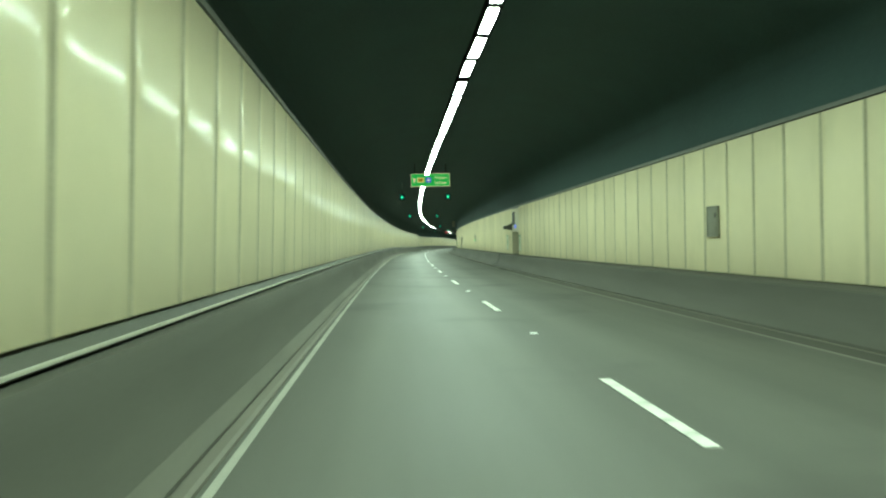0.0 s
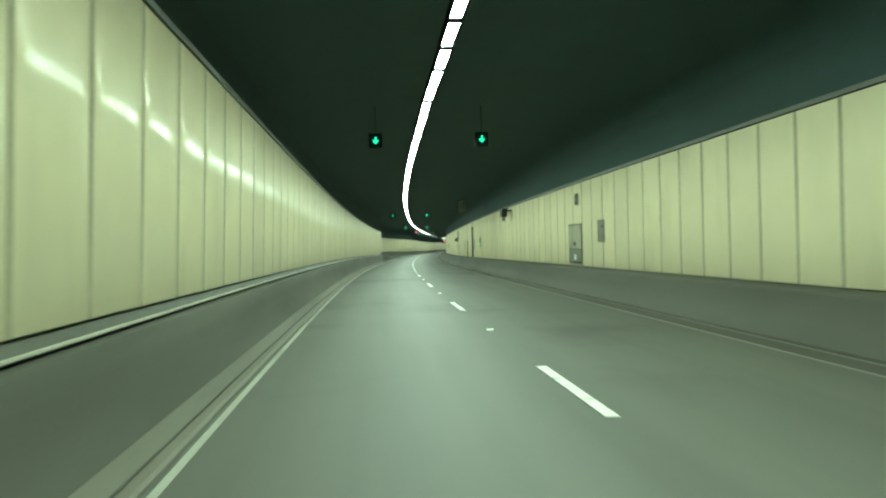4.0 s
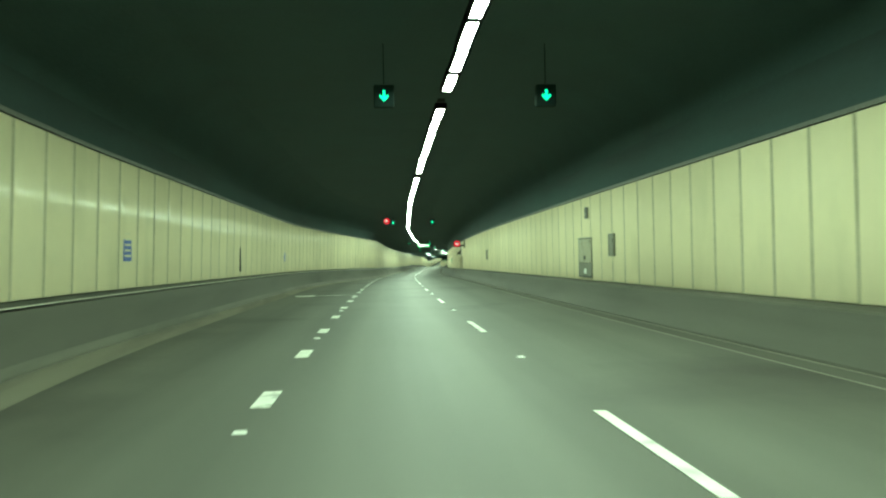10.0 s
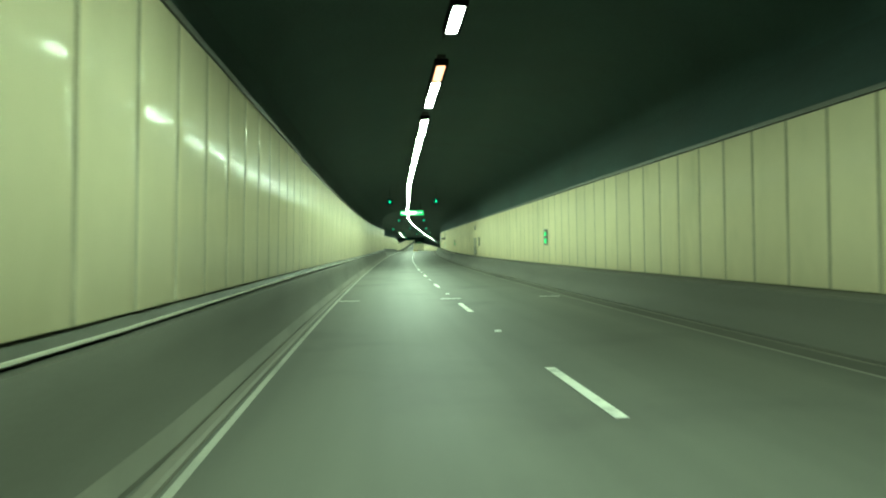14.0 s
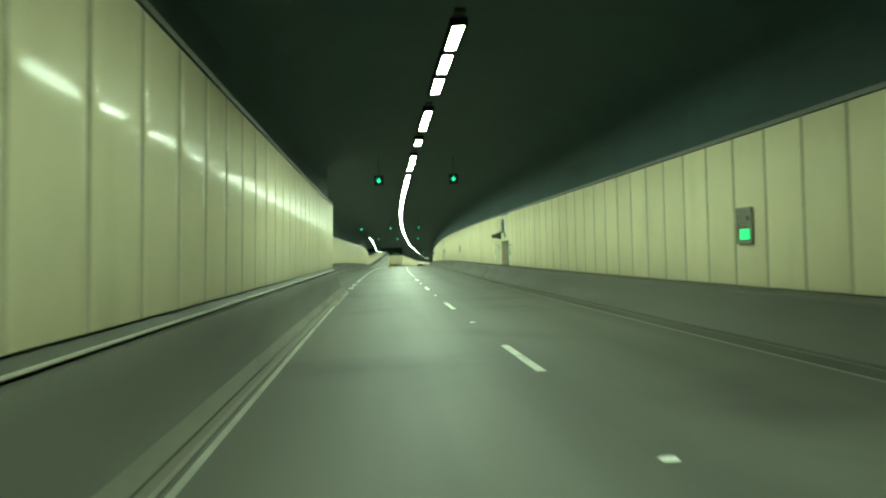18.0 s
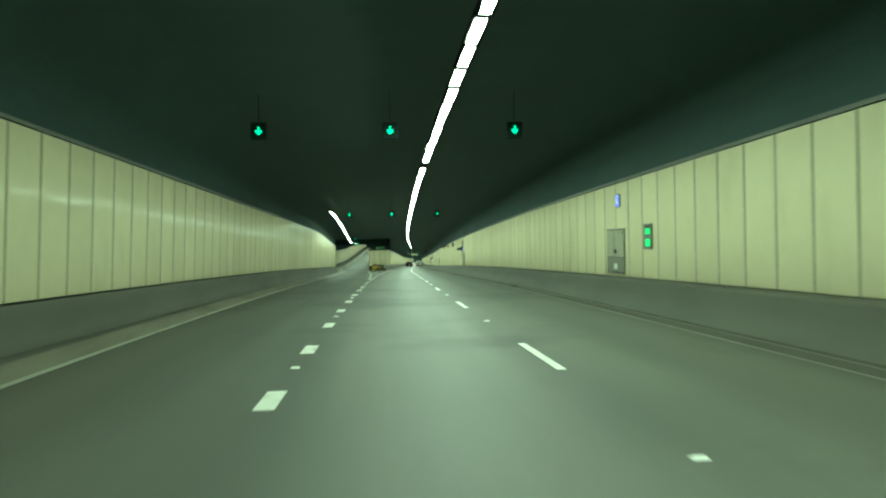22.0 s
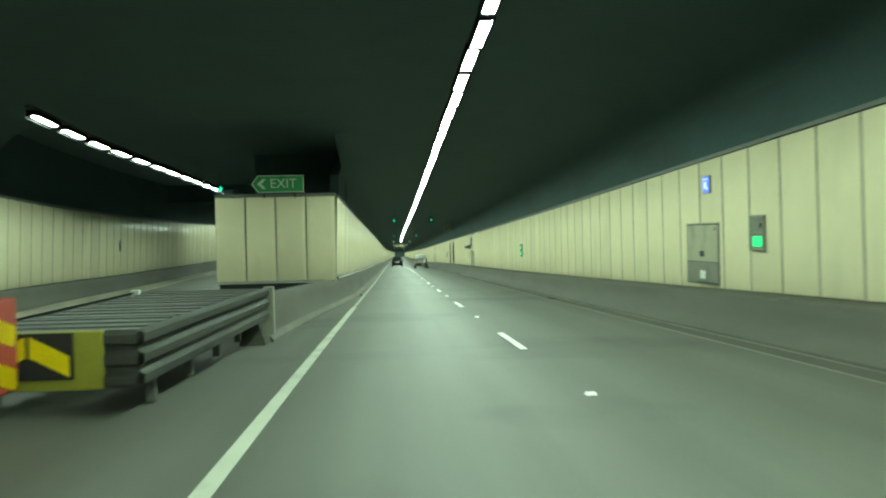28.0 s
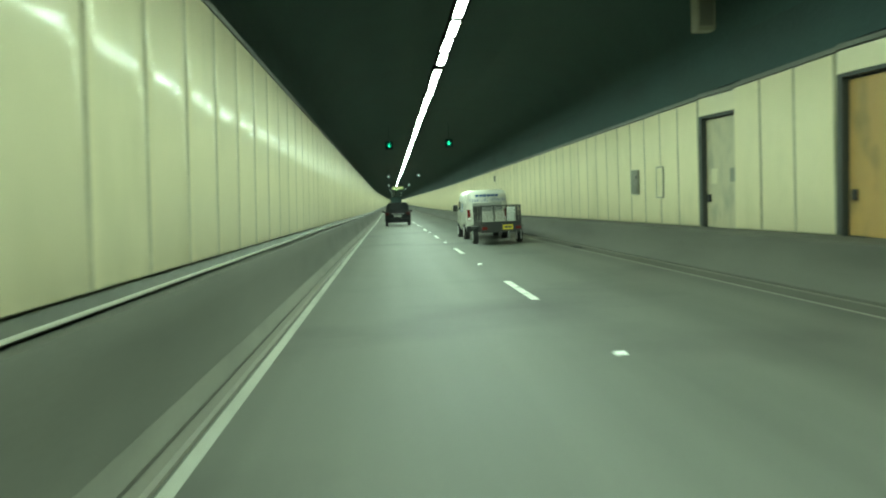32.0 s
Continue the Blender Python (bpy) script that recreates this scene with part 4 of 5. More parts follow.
def cabinet(s, lights):
    """A phone cabinet: a grey frame round an upper door and a lower recess that holds the lit sign."""
    c = empty("phone_cabinet", on_right(s, 0, 0.03), "small grey emergency phone cabinet on wall" + (" with green light" if lights else ""), "cabinet", "wall cabinets")
    part("body", boxed(-0.28, 0.28, -0.03, 0.0, 1.63, 2.3), GREY, c)
    for q in ((-0.32, -0.275, 1.6, 2.33), (0.275, 0.32, 1.6, 2.33), (-0.275, 0.275, 2.29, 2.33), (-0.275, 0.275, 1.6, 1.645), (-0.275, 0.275, 1.945, 1.98)):
        part("frame_bar", boxed(q[0], q[1], -0.055, 0.0, q[2], q[3], bevel=0.006), GREY, c)
    d = part("door", boxed(-0.262, 0.262, -0.045, -0.03, 1.99, 2.28, bevel=0.006), DULL_GREY if lights else GREY, c, "dull grey cabinet door")
    part("handle", boxed(0.18, 0.215, -0.07, -0.045, 2.06, 2.16, bevel=0.006), BLACK, d)
    part("hinge", boxed(-0.265, -0.235, -0.052, -0.045, 2.2, 2.25), STEEL, d)
    part("hinge", boxed(-0.265, -0.235, -0.052, -0.045, 2.03, 2.08), STEEL, d)
    for k in range(max(lights, 1)):
        part("light", boxed(-0.13, 0.25, -0.07, -0.046, 1.69 + 0.34 * k, 1.9 + 0.3 * k, bevel=0.01), GREEN_GLOW if lights else GREY, c, "green lit sign" if lights else "unlit grey sign")
    return c


for s, n in ((10.85, 0), (74.2, 1), (135.9, 1), (195.6, 0), (256.0, 0), (314.8, 2), (375.3, 1), (437.3, 0), (618.2, 2), (681.5, 0),
             (222.3, 0), (343.5, 0), (466.1, 2), (588.65, 1), (100.5, 0), (738.0, 1)):
    cabinet(s, n)




def hydrant(s, lit):
    """A wide cabinet set into the panels: a pale weathered door above a dirty grey flap, and a lit sign over it."""
    h = empty("hydrant_cabinet", on_right(s, 0, 0.03), "wide hydrant cabinet, weathered pale door above a dirty grey flap", "cabinet", "hydrant cabinets")
    part("frame", boxed(-0.93, 0.93, -0.012, 0.0, 0.85, 2.28), CASE, h)
    for q in ((-0.95, -0.92, 0.83, 2.3), (0.92, 0.95, 0.83, 2.3), (-0.92, 0.92, 2.27, 2.3), (-0.92, 0.92, 0.83, 0.86)):
        part("frame_bar", boxed(q[0], q[1], -0.03, 0.0, q[2], q[3]), GREY, h)
    d = part("door", boxed(-0.905, 0.905, -0.035, -0.012, 1.385, 2.255, bevel=0.006), PALE_DOOR, h, "weathered pale grey door")
    f = part("flap", boxed(-0.905, 0.905, -0.035, -0.012, 0.875, 1.37, bevel=0.006), DULL_GREY, h, "dirty grey flap")
    part("latch", boxed(-0.08, 0.14, -0.06, -0.035, 1.5, 1.64, bevel=0.01), BLACK, d)
    part("lock", boxed(0.74, 0.82, -0.045, -0.035, 2.12, 2.19, bevel=0.004), BLACK, d)
    for z in (1.5, 2.08):
        part("hinge", boxed(-0.905, -0.86, -0.045, -0.035, z, z + 0.1), STEEL, d)
    part("notice", boxed(-0.1, 0.22, -0.043, -0.035, 0.98, 1.17), WHITE, f)
    part("sill", boxed(-0.2, 0.9, -0.07, -0.035, 0.88, 0.91), BLACK, f)
    b = empty("hose_sign", on_right(s - 0.35, 0, 0.03), "small blue lit hose reel sign" if lit else "small dark hose reel sign", "sign", "hose signs")
    part("case", boxed(-0.19, 0.19, -0.05, 0.0, 2.98, 3.4, bevel=0.012), GREY, b)
    part("face", boxed(-0.16, 0.16, -0.06, -0.05, 3.01, 3.37), BLUE_GLOW if lit else DARK_GREY, b)
    reel = PALE_BLUE if lit else GREY
    part("symbol", boxed(-0.1, 0.03, -0.065, -0.059, 3.1, 3.25), reel, b)
    part("symbol", boxed(-0.12, 0.12, -0.065, -0.059, 3.3, 3.33), reel, b)
    part("symbol", boxed(0.05, 0.11, -0.065, -0.059, 3.06, 3.13), reel, b)


for s, lit in ((225.75, False), (347.0, False), (469.3, True), (591.5, True), (104.0, False), (712.8, False)):
    hydrant(s, lit)

for s in (152.2, 141.4, 679.4):
    nf = empty("notice_frame", on_right(s, 0, 0.03), "empty thin notice frame on a cream panel", "notice", "notice frames")
    part("sheet", boxed(-0.24, 0.24, -0.02, 0.0, 1.5, 2.3), PANEL, nf)
    for q in ((-0.265, -0.24, 1.475, 2.325), (0.24, 0.265, 1.475, 2.325), (-0.24, 0.24, 1.475, 1.5), (-0.24, 0.24, 2.3, 2.325)):
        part("bar", boxed(q[0], q[1], -0.03, 0.0, q[2], q[3]), GREY, nf)

cc = empty("camera_housing", on_right(119.1, 0, 0.0), "black surveillance camera bracketed high on wall", "camera", "")
part("bracket", boxed(-0.06, 0.06, -0.5, 0.0, 3.5, 3.6), BLACK, cc)
part("body", boxed(-0.35, 0.35, -0.62, -0.3, 3.2, 3.62, bevel=0.03), BLACK, cc)
part("hood", boxed(-0.4, 0.4, -0.66, -0.26, 3.62, 3.68, bevel=0.01), BLACK, cc)
part("lens", cyl(bmesh.new(), 0.1, 0.0, 0.22, seg=14), GREY, cc).matrix_basis = pose(0.0, -0.46, 2.98)

for s, z in ((554.0, 3.52), (565.0, 3.6)):
    sp = empty("wall_sensor", on_right(s, z, 0.02), "dark twin sensor bracketed high on tunnel wall", "sensor", "wall sensors")
    part("plate", boxed(-0.12, 0.12, -0.05, 0.0, -0.3, 0.17, bevel=0.01), BLACK, sp)
    part("arm", boxed(-0.04, 0.04, -0.5, -0.05, -0.1, -0.02), BLACK, sp)
    for y in (-0.27, -0.46):
        part("head", boxed(-0.14, 0.14, y - 0.07, y + 0.07, -0.08, 0.16, bevel=0.015), BLACK, sp)
sp = empty("marker_plate", on_right(542.4, 3.38, 0.02), "narrow dark plate standing out from tunnel wall", "sign")
part("sheet", boxed(-0.02, 0.02, -0.2, -0.02, -0.24, 0.24, bevel=0.005), BLACK, sp)
part("bracket", boxed(-0.03, 0.03, -0.03, 0.0, -0.05, 0.05), GREY, sp)
wc = empty("wall_cabinet", frame_at(617.5, exit_x(617.5) + 0.03, 0.0, 90), "small dark cabinet on the ramp wall", "cabinet")
part("body", boxed(-0.16, 0.16, -0.06, 0.0, 2.4, 3.1, bevel=0.01), GREY, wc)
part("door", boxed(-0.12, 0.12, -0.075, -0.06, 2.5, 2.95), DARK_GREY, wc)

# pale boxes hung below the ceiling over the service doors
for s, X in ((146.5, 4.75), (148.6, 4.65), (671.5, 4.85), (675.0, 4.65)):
    f = empty("ceiling_box", frame_at(s, X, 5.0), "pale grey equipment box hung below the ceiling", "equipment box", "ceiling boxes")
    part("case", boxed(-0.2, 0.2, -0.18, 0.18, 0.0, 0.95, bevel=0.02), PALE_DOOR, f)
    part("grille", boxed(-0.15, 0.15, -0.195, -0.18, 0.1, 0.85), GREY, f)
    for q in (-0.14, 0.14):
        part("hanger", boxed(q - 0.015, q + 0.015, -0.015, 0.015, 0.95, CEIL - 4.95), BLACK, f)

# blue notice and small boxes on the bay wall
for s in (216.4, 243.85):
    bn = empty("blue_notice", frame_at(s, bay_x(s) + 0.03, 0, 90), "tall blue notice with pale writing on wall", "sign", "blue notices")
    part("sheet", boxed(-0.28, 0.28, -0.03, 0.0, 1.72, 2.5, bevel=0.006), SIGN_BLUE, bn)
    for k in range(5):
        part("bar", boxed(-0.2, 0.2 - 0.05 * (k % 2), -0.036, -0.03, 1.82 + 0.13 * k, 1.87 + 0.13 * k), HEADER, bn)
bx = empty("junction_box", frame_at(230.4, bay_x(230.4) + 0.03, 0, 90), "narrow dark junction box on panel wall", "box")
part("body", boxed(-0.035, 0.035, -0.06, 0.0, 1.3, 2.3, bevel=0.01), DARK_GREY, bx)
part("cover", boxed(-0.025, 0.025, -0.07, -0.06, 1.34, 2.26), GREY, bx)

# ---------------------------------------------------------------- lane signals, signs


def arrow_face(bm, y, s=1.0, x=0.0, z=0.0):
    pts = [(-0.045, 0.2), (0.045, 0.2), (0.045, -0.02), (0.15, 0.06), (0.15, -0.06), (0.0, -0.2), (-0.15, -0.06), (-0.15, 0.06), (-0.045, -0.02)]
    return prism([(x + a * s, z + b * s) for a, b in pts], y - 0.012, y, bm)


FAR_LED = material("pale_far_signal", (0.7, 1, 0.9), 0.5, emit=1.3, emit_color=(0.6, 1.0, 0.85))


def lane_signal(s, X, zz=5.45):
    g = empty("lane_signal", frame_at(s, X, zz), "dark lane signal box with green down arrow" if s < 750 else "dark lane signal box with pale down arrow", "lane signal", "lane signals")
    part("case", boxed(-0.24, 0.24, 0.0, 0.2, -0.26, 0.26, bevel=0.02), CASE, g)
    part("arrow", arrow_face(bmesh.new(), -0.004, 0.66), GREEN_LED if s < 750 else FAR_LED, g, "lit green arrow" if s < 750 else "lit pale arrow")
    part("hanger", boxed(-0.012, 0.012, 0.09, 0.115, 0.3, CEIL + 0.12 + lift(s) - zz if X < -8.7 else CEIL + 0.1 - zz), CASE, g)
    return g


for s, xs in ((58.0, (-2.13, 1.72)), (103.7, (-2.06, 1.78)), (163.8, (-2.13, 1.7)), (215.8, (-2.07, 1.77)), (273.5, (-2.07, 1.76)), (345.0, (-2.1, 1.8)),
              (400.7, (-2.07, 1.81)), (468.7, (-6.15, -2.1, 1.83)), (513.1, (-5.94, -2.2, 1.81)), (574.0, (-9.3,)), (619.0, (-12.1,)), (652.6, (-2.13, 1.65)), (708.3, (-2.02, 1.78)),
              (760.0, (-2.1, 1.75)), (812.0, (-2.1, 1.75)), (860.0, (-2.1, 1.75)), (905.0, (-2.1, 1.75)), (960.0, (-2.1, 1.75)), (1020.0, (-2.1, 1.75)), (1080.0, (-2.1, 1.75))):
    for X in xs:
        lane_signal(s, X, 5.93 if s == 619.0 else 5.45)


def speed_sign(s, X, z, wall=False):
    g = empty("speed_sign", frame_at(s, X, z), "lit speed limit sign with red ring", "speed sign", "speed signs")
    part("case", boxed(-0.33, 0.33, 0.0, 0.14, -0.33, 0.33, bevel=0.02), CASE, g)
    bm = bmesh.new()
    n = 32
    vi = [bm.verts.new((0.22 * math.cos(2 * math.pi * i / n), -0.006, 0.22 * math.sin(2 * math.pi * i / n))) for i in range(n)]
    vo = [bm.verts.new((0.29 * math.cos(2 * math.pi * i / n), -0.006, 0.29 * math.sin(2 * math.pi * i / n))) for i in range(n)]
    for i in range(n):
        bm.faces.new((vi[i], vi[(i + 1) % n], vo[(i + 1) % n], vo[i]))
    part("ring", bm, RED_LED, g, "glowing red ring")
    text_part("digits", "80", 0.25, WHITE_LED, g, 0, -0.006, 0.0)
    if wall:
        part("arm", boxed(0.33, 0.85, 0.05, 0.12, -0.25, -0.1), CASE, g)
        part("plate", boxed(0.72, 0.8, -0.1, 0.25, -0.45, 0.35), CASE, g)
    else:
        part("hanger", boxed(-0.03, 0.03, 0.04, 0.1, 0.33, CEIL + 0.1 - z), CASE, g)


speed_sign(279.4, -2.85, 5.95)
speed_sign(278.3, 4.4, 3.4, True)

gs = empty("overhead_sign", frame_at(43.0, -0.18, 5.65), "green lit overhead direction sign with pale lettering", "road sign")
part("panel", boxed(-1.27, 1.27, 0.0, 0.16, -0.43, 0.43, bevel=0.015), SIGN_GREEN, gs)
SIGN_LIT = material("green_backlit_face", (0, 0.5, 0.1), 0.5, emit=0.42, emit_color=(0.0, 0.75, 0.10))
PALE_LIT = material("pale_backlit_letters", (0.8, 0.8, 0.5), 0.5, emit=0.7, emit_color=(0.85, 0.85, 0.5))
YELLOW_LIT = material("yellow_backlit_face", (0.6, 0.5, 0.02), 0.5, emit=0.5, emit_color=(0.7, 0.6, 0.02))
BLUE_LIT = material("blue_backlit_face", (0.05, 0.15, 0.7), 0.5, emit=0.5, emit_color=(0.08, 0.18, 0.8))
part("face", boxed(-1.22, 1.22, -0.012, -0.002, -0.385, 0.385), SIGN_LIT, gs)
for q in ((-1.25, 1.25, 0.39, 0.415), (-1.25, 1.25, -0.415, -0.39), (-1.25, -1.225, -0.39, 0.39), (1.225, 1.25, -0.39, 0.39)):
    part("border", boxed(q[0], q[1], -0.016, -0.002, q[2], q[3]), PALE_LIT, gs)
bm = prism([(-0.05, -0.14), (0.05, -0.14), (0.05, 0.04), (0.12, 0.0), (0.0, 0.15), (-0.12, 0.0), (-0.05, 0.04)], -0.02, -0.014)
part("arrow", bm, PALE_LIT, gs).matrix_basis = pose(-1.04, 0, 0)
part("shield", boxed(-0.84, -0.4, -0.02, -0.013, -0.15, 0.16, bevel=0.003), PALE_LIT, gs)
part("shield_face", boxed(-0.81, -0.43, -0.026, -0.019, -0.12, 0.13), YELLOW_LIT, gs)
part("bar", boxed(-0.74, -0.5, -0.03, -0.025, -0.05, 0.07), material("brown_bar", (0.4, 0.28, 0.02), 0.5), gs)
part("airport_tile", boxed(-0.29, 0.05, -0.02, -0.013, -0.17, 0.17), BLUE_LIT, gs)
bm = prism([(-0.02, -0.13), (0.02, -0.13), (0.02, -0.05), (0.13, -0.06), (0.02, 0.05), (0.015, 0.14), (-0.015, 0.14), (-0.02, 0.05), (-0.13, -0.06), (-0.02, -0.05)], -0.026, -0.02)
part("aircraft", bm, PALE_LIT, gs).matrix_basis = pose(-0.12, 0, 0)
text_part("lettering", "Airport", 0.27, PALE_LIT, gs, 0.66, -0.014, 0.16)
text_part("lettering", "Sydney", 0.27, PALE_LIT, gs, 0.66, -0.014, -0.17)
for x in (-1.0, 1.0):
    part("hanger", boxed(x - 0.04, x + 0.04, 0.06, 0.12, 0.43, CEIL - 5.5), BLACK, gs)

fs = empty("far_overhead_sign", frame_at(860.0, -0.2, 5.75), "green overhead direction sign far along tunnel", "road sign")
part("panel", boxed(-1.5, 1.5, 0.0, 0.16, -0.4, 0.4, bevel=0.015), SIGN_GREEN, fs)
part("face", boxed(-1.45, 1.45, -0.012, -0.002, -0.36, 0.36), material("dull_lit_sign_face", (0.2, 0.3, 0.1), 0.5, emit=0.2, emit_color=(0.6, 0.9, 0.35)), fs)
for x in (-0.9, 0.1, 0.9):
    part("bar", boxed(x - 0.3, x + 0.3, -0.018, -0.011, -0.1, 0.12), PALE_LIT, fs)
for x in (-1.0, 1.0):
    part("hanger", boxed(x - 0.04, x + 0.04, 0.06, 0.12, 0.4, CEIL - 5.6), BLACK, fs)

es = empty("exit_ahead_sign", frame_at(370.0, 0.0, 5.49), "long green lit exit sign with bright panel", "road sign")
SIGN_BRIGHT = material("bright_green_face", (0, 0.6, 0.2), 0.5, emit=0.9, emit_color=(0.0, 0.8, 0.2))
part("case", boxed(-1.34, 1.34, 0.0, 0.18, -0.29, 0.29, bevel=0.015), BLACK, es)
part("face", boxed(-1.3, 1.3, -0.012, -0.002, -0.25, 0.25), SIGN_BRIGHT, es)
for q in ((-1.33, 1.33, 0.25, 0.275), (-1.33, 1.33, -0.275, -0.25), (-1.33, -1.3, -0.25, 0.25), (1.3, 1.33, -0.25, 0.25)):
    part("border", boxed(q[0], q[1], -0.016, -0.002, q[2], q[3]), GREEN_GLOW, es)
part("message_panel", boxed(-0.86, 0.5, -0.02, -0.013, -0.14, 0.15), WHITE_LED, es, "white glowing panel")
text_part("lettering", "EXIT", 0.26, WHITE_LED, es, 0.9, -0.014, 0.0)
bm = prism([(-0.13, 0.13), (0.06, 0.13), (0.0, 0.06), (0.13, -0.08), (0.07, -0.14), (-0.06, 0.0), (-0.13, -0.06)], -0.02, -0.014)
part("arrow", bm, WHITE_LED, es).matrix_basis = pose(-1.08, 0, 0)
for x in (-1.0, 1.0):
    part("hanger", boxed(x - 0.04, x + 0.04, 0.06, 0.12, 0.29, CEIL - 5.4), BLACK, es)

xs = empty("exit_sign", frame_at(601.75, -6.32, 4.44), "green arrow-shaped sign with EXIT in white", "road sign")
SIGN_WHITE = material("dull_white_sheeting", (0.6, 0.68, 0.56), 0.5, vary=0.08)
SIGN_EXIT = material("dull_green_face", (0.02, 0.28, 0.08), 0.4, vary=0.05)
outl = [(-0.95, 0.0), (-0.71, 0.31), (0.93, 0.31), (0.93, -0.31), (-0.71, -0.31)]
part("panel", prism(outl, 0.0, 0.03), SIGN_WHITE, xs)
part("face", prism([(-0.9, 0.0), (-0.69, 0.28), (0.9, 0.28), (0.9, -0.28), (-0.69, -0.28)], -0.01, -0.002), SIGN_EXIT, xs)
part("chevron", prism([(-0.74, 0.0), (-0.54, 0.18), (-0.42, 0.18), (-0.58, 0.0), (-0.42, -0.18), (-0.54, -0.18)], -0.018, -0.011), SIGN_WHITE, xs)
text_part("lettering", "EXIT", 0.47, SIGN_WHITE, xs, 0.2, -0.012, 0.0)
for x in (-0.5, 0.6):
    part("post", boxed(x - 0.03, x + 0.03, 0.03, 0.09, -0.5, 0.28), BLACK, xs)

# ---------------------------------------------------------------- crash cushion at the nose
YELLOW = material("reflective_yellow", (0.95, 0.72, 0.0), 0.4, vary=0.12)
REDBROWN = material("red_brown_plastic", (0.4, 0.05, 0.03), 0.5, vary=0.15)
cu = empty("crash_cushion", frame_at(569.9, -6.17), "black, yellow and red striped crash cushion before nose", "crash cushion")


def side_stripe(seg, y, z, rise):
    za, zb = (z, z + 0.26) if rise else (z + 0.26, z)
    q = [(y + 0.04, za), (y + 0.86, zb), (y + 0.92, zb + 0.06), (y + 0.92, zb + 0.2), (y + 0.1, za + 0.2), (y + 0.02, za + 0.14)]
    bm = bmesh.new()
    bm.faces.new([bm.verts.new((0.206, yy, zz)) for yy, zz in q])
    bmesh.ops.solidify(bm, geom=bm.faces[:], thickness=0.006)
    part("stripe", bm, YELLOW, seg)


for y0, y1, mt, rises in ((0.06, 1.02, BLACK, (1,)), (1.04, 2.02, BLACK, (1,)), (2.04, 3.02, BLACK, (1,)), (3.04, 4.02, BLACK, (1,)), (4.04, 5.02, BLACK, (1,)),
                          (5.04, 6.02, BLACK, (1,)), (6.04, 7.2, BLACK, (0,)), (7.24, 8.36, REDBROWN, ()), (8.4, 9.4, REDBROWN, (0,)), (9.42, 10.42, REDBROWN, (0,)), (10.44, 11.44, REDBROWN, (0,))):
    seg = part("segment", boxed(-0.2, 0.2, y0, y1, 0.03, 0.97, bevel=0.03), mt, cu)
    for up in rises:
        for z in (0.05, 0.48):
            side_stripe(seg, y0 + 0.02, z, up)
front = part("nose_plate", boxed(-0.2, 0.2, 0.0, 0.05, 0.03, 0.97, bevel=0.02), BLACK, cu)
for j in range(4):
    z = 0.06 + j * 0.22
    part("stripe", prism([(-0.17, z + 0.12), (0.17, z - 0.02), (0.17, z + 0.1), (-0.17, z + 0.22)], -0.01, -0.002), YELLOW, front)

YELLOW_DULL = material("dull_yellow_plate", (0.3, 0.29, 0.03), 0.55, vary=0.15)
RAIL = material("dull_dark_steel", (0.13, 0.135, 0.12), 0.55, metal=0.4, vary=0.25, scale=2)
gr = empty("guard_rail", frame_at(581.7, -4.95), "dark corrugated steel guard rail frame behind cushion", "guard rail")
PROF = [(0, 0.3), (0.07, 0.34), (0.07, 0.43), (0, 0.48), (0, 0.52), (0.07, 0.56), (0.07, 0.65), (0, 0.70), (0, 0.74), (0.07, 0.78), (0.07, 0.87), (0, 0.92)]


def rail(p0, p1, out, drop):
    """A three-ridged rail from p0 to p1, bulging along out; its far end hangs lower by drop."""
    bm = bmesh.new()
    va = [bm.verts.new((p0[0] + out[0] * a, p0[1] + out[1] * a, z)) for a, z in PROF]
    vb = [bm.verts.new((p1[0] + out[0] * a, p1[1] + out[1] * a, z - drop * (0.92 - z) / 0.62)) for a, z in PROF]
    for i in range(len(PROF) - 1):
        bm.faces.new((va[i], vb[i], vb[i + 1], va[i + 1]))
    bmesh.ops.solidify(bm, geom=bm.faces[:], thickness=0.01)
    part("rail", bm, RAIL, gr)


for k in range(4):
    rail((0.07 * k, 1.7 * k), (0.07 * (k + 1), 1.7 * (k + 1) + 0.06), (1, 0), 0.0)
    rail((-1.95 - 0.03 * k, 1.7 * k), (-1.95 - 0.03 * (k + 1), 1.7 * (k + 1) + 0.06), (-1, 0), 0.0)
    part("cross_plate", boxed(-1.93, 0.0, 1.7 * k + 0.5, 1.7 * k + 0.56, 0.25, 0.86), RAIL, gr)
    for q in range(7):
        part("cover_slat", boxed(-1.9 + 0.02 * (q % 3), -0.03 + 0.06 * k - 0.03 * (q % 2), 1.7 * k + 0.05 + 0.24 * q, 1.7 * k + 0.2 + 0.24 * q, 0.875 - 0.012 * (q % 2), 0.905 - 0.012 * (q % 2)), RAIL, gr)
    for x in (-1.85, -0.1):
        part("post", boxed(x - 0.05, x + 0.05, 1.7 * k + 0.7, 1.7 * k + 0.82, 0.0, 0.87), RAIL, gr)
rail((-0.32, -0.02), (0.02, -0.02), (0, -1), 0.0)
plate = part("end_plate", boxed(-1.95, -0.33, -0.08, 0.0, 0.3, 0.92, bevel=0.015), YELLOW_DULL, gr, "dull yellow end plate")
arrow = part("chevron_board", boxed(-1.55, -0.62, -0.11, -0.085, 0.42, 0.91), BLACK, plate, "black and yellow chevron board")
for sg in (-1, 1):
    part("stripe", prism([(-1.08 + sg * 0.02, 0.88), (-1.08 + sg * 0.02, 0.66), (-1.08 + sg * 0.42, 0.45), (-1.08 + sg * 0.42, 0.67)], -0.118, -0.112), YELLOW, arrow)
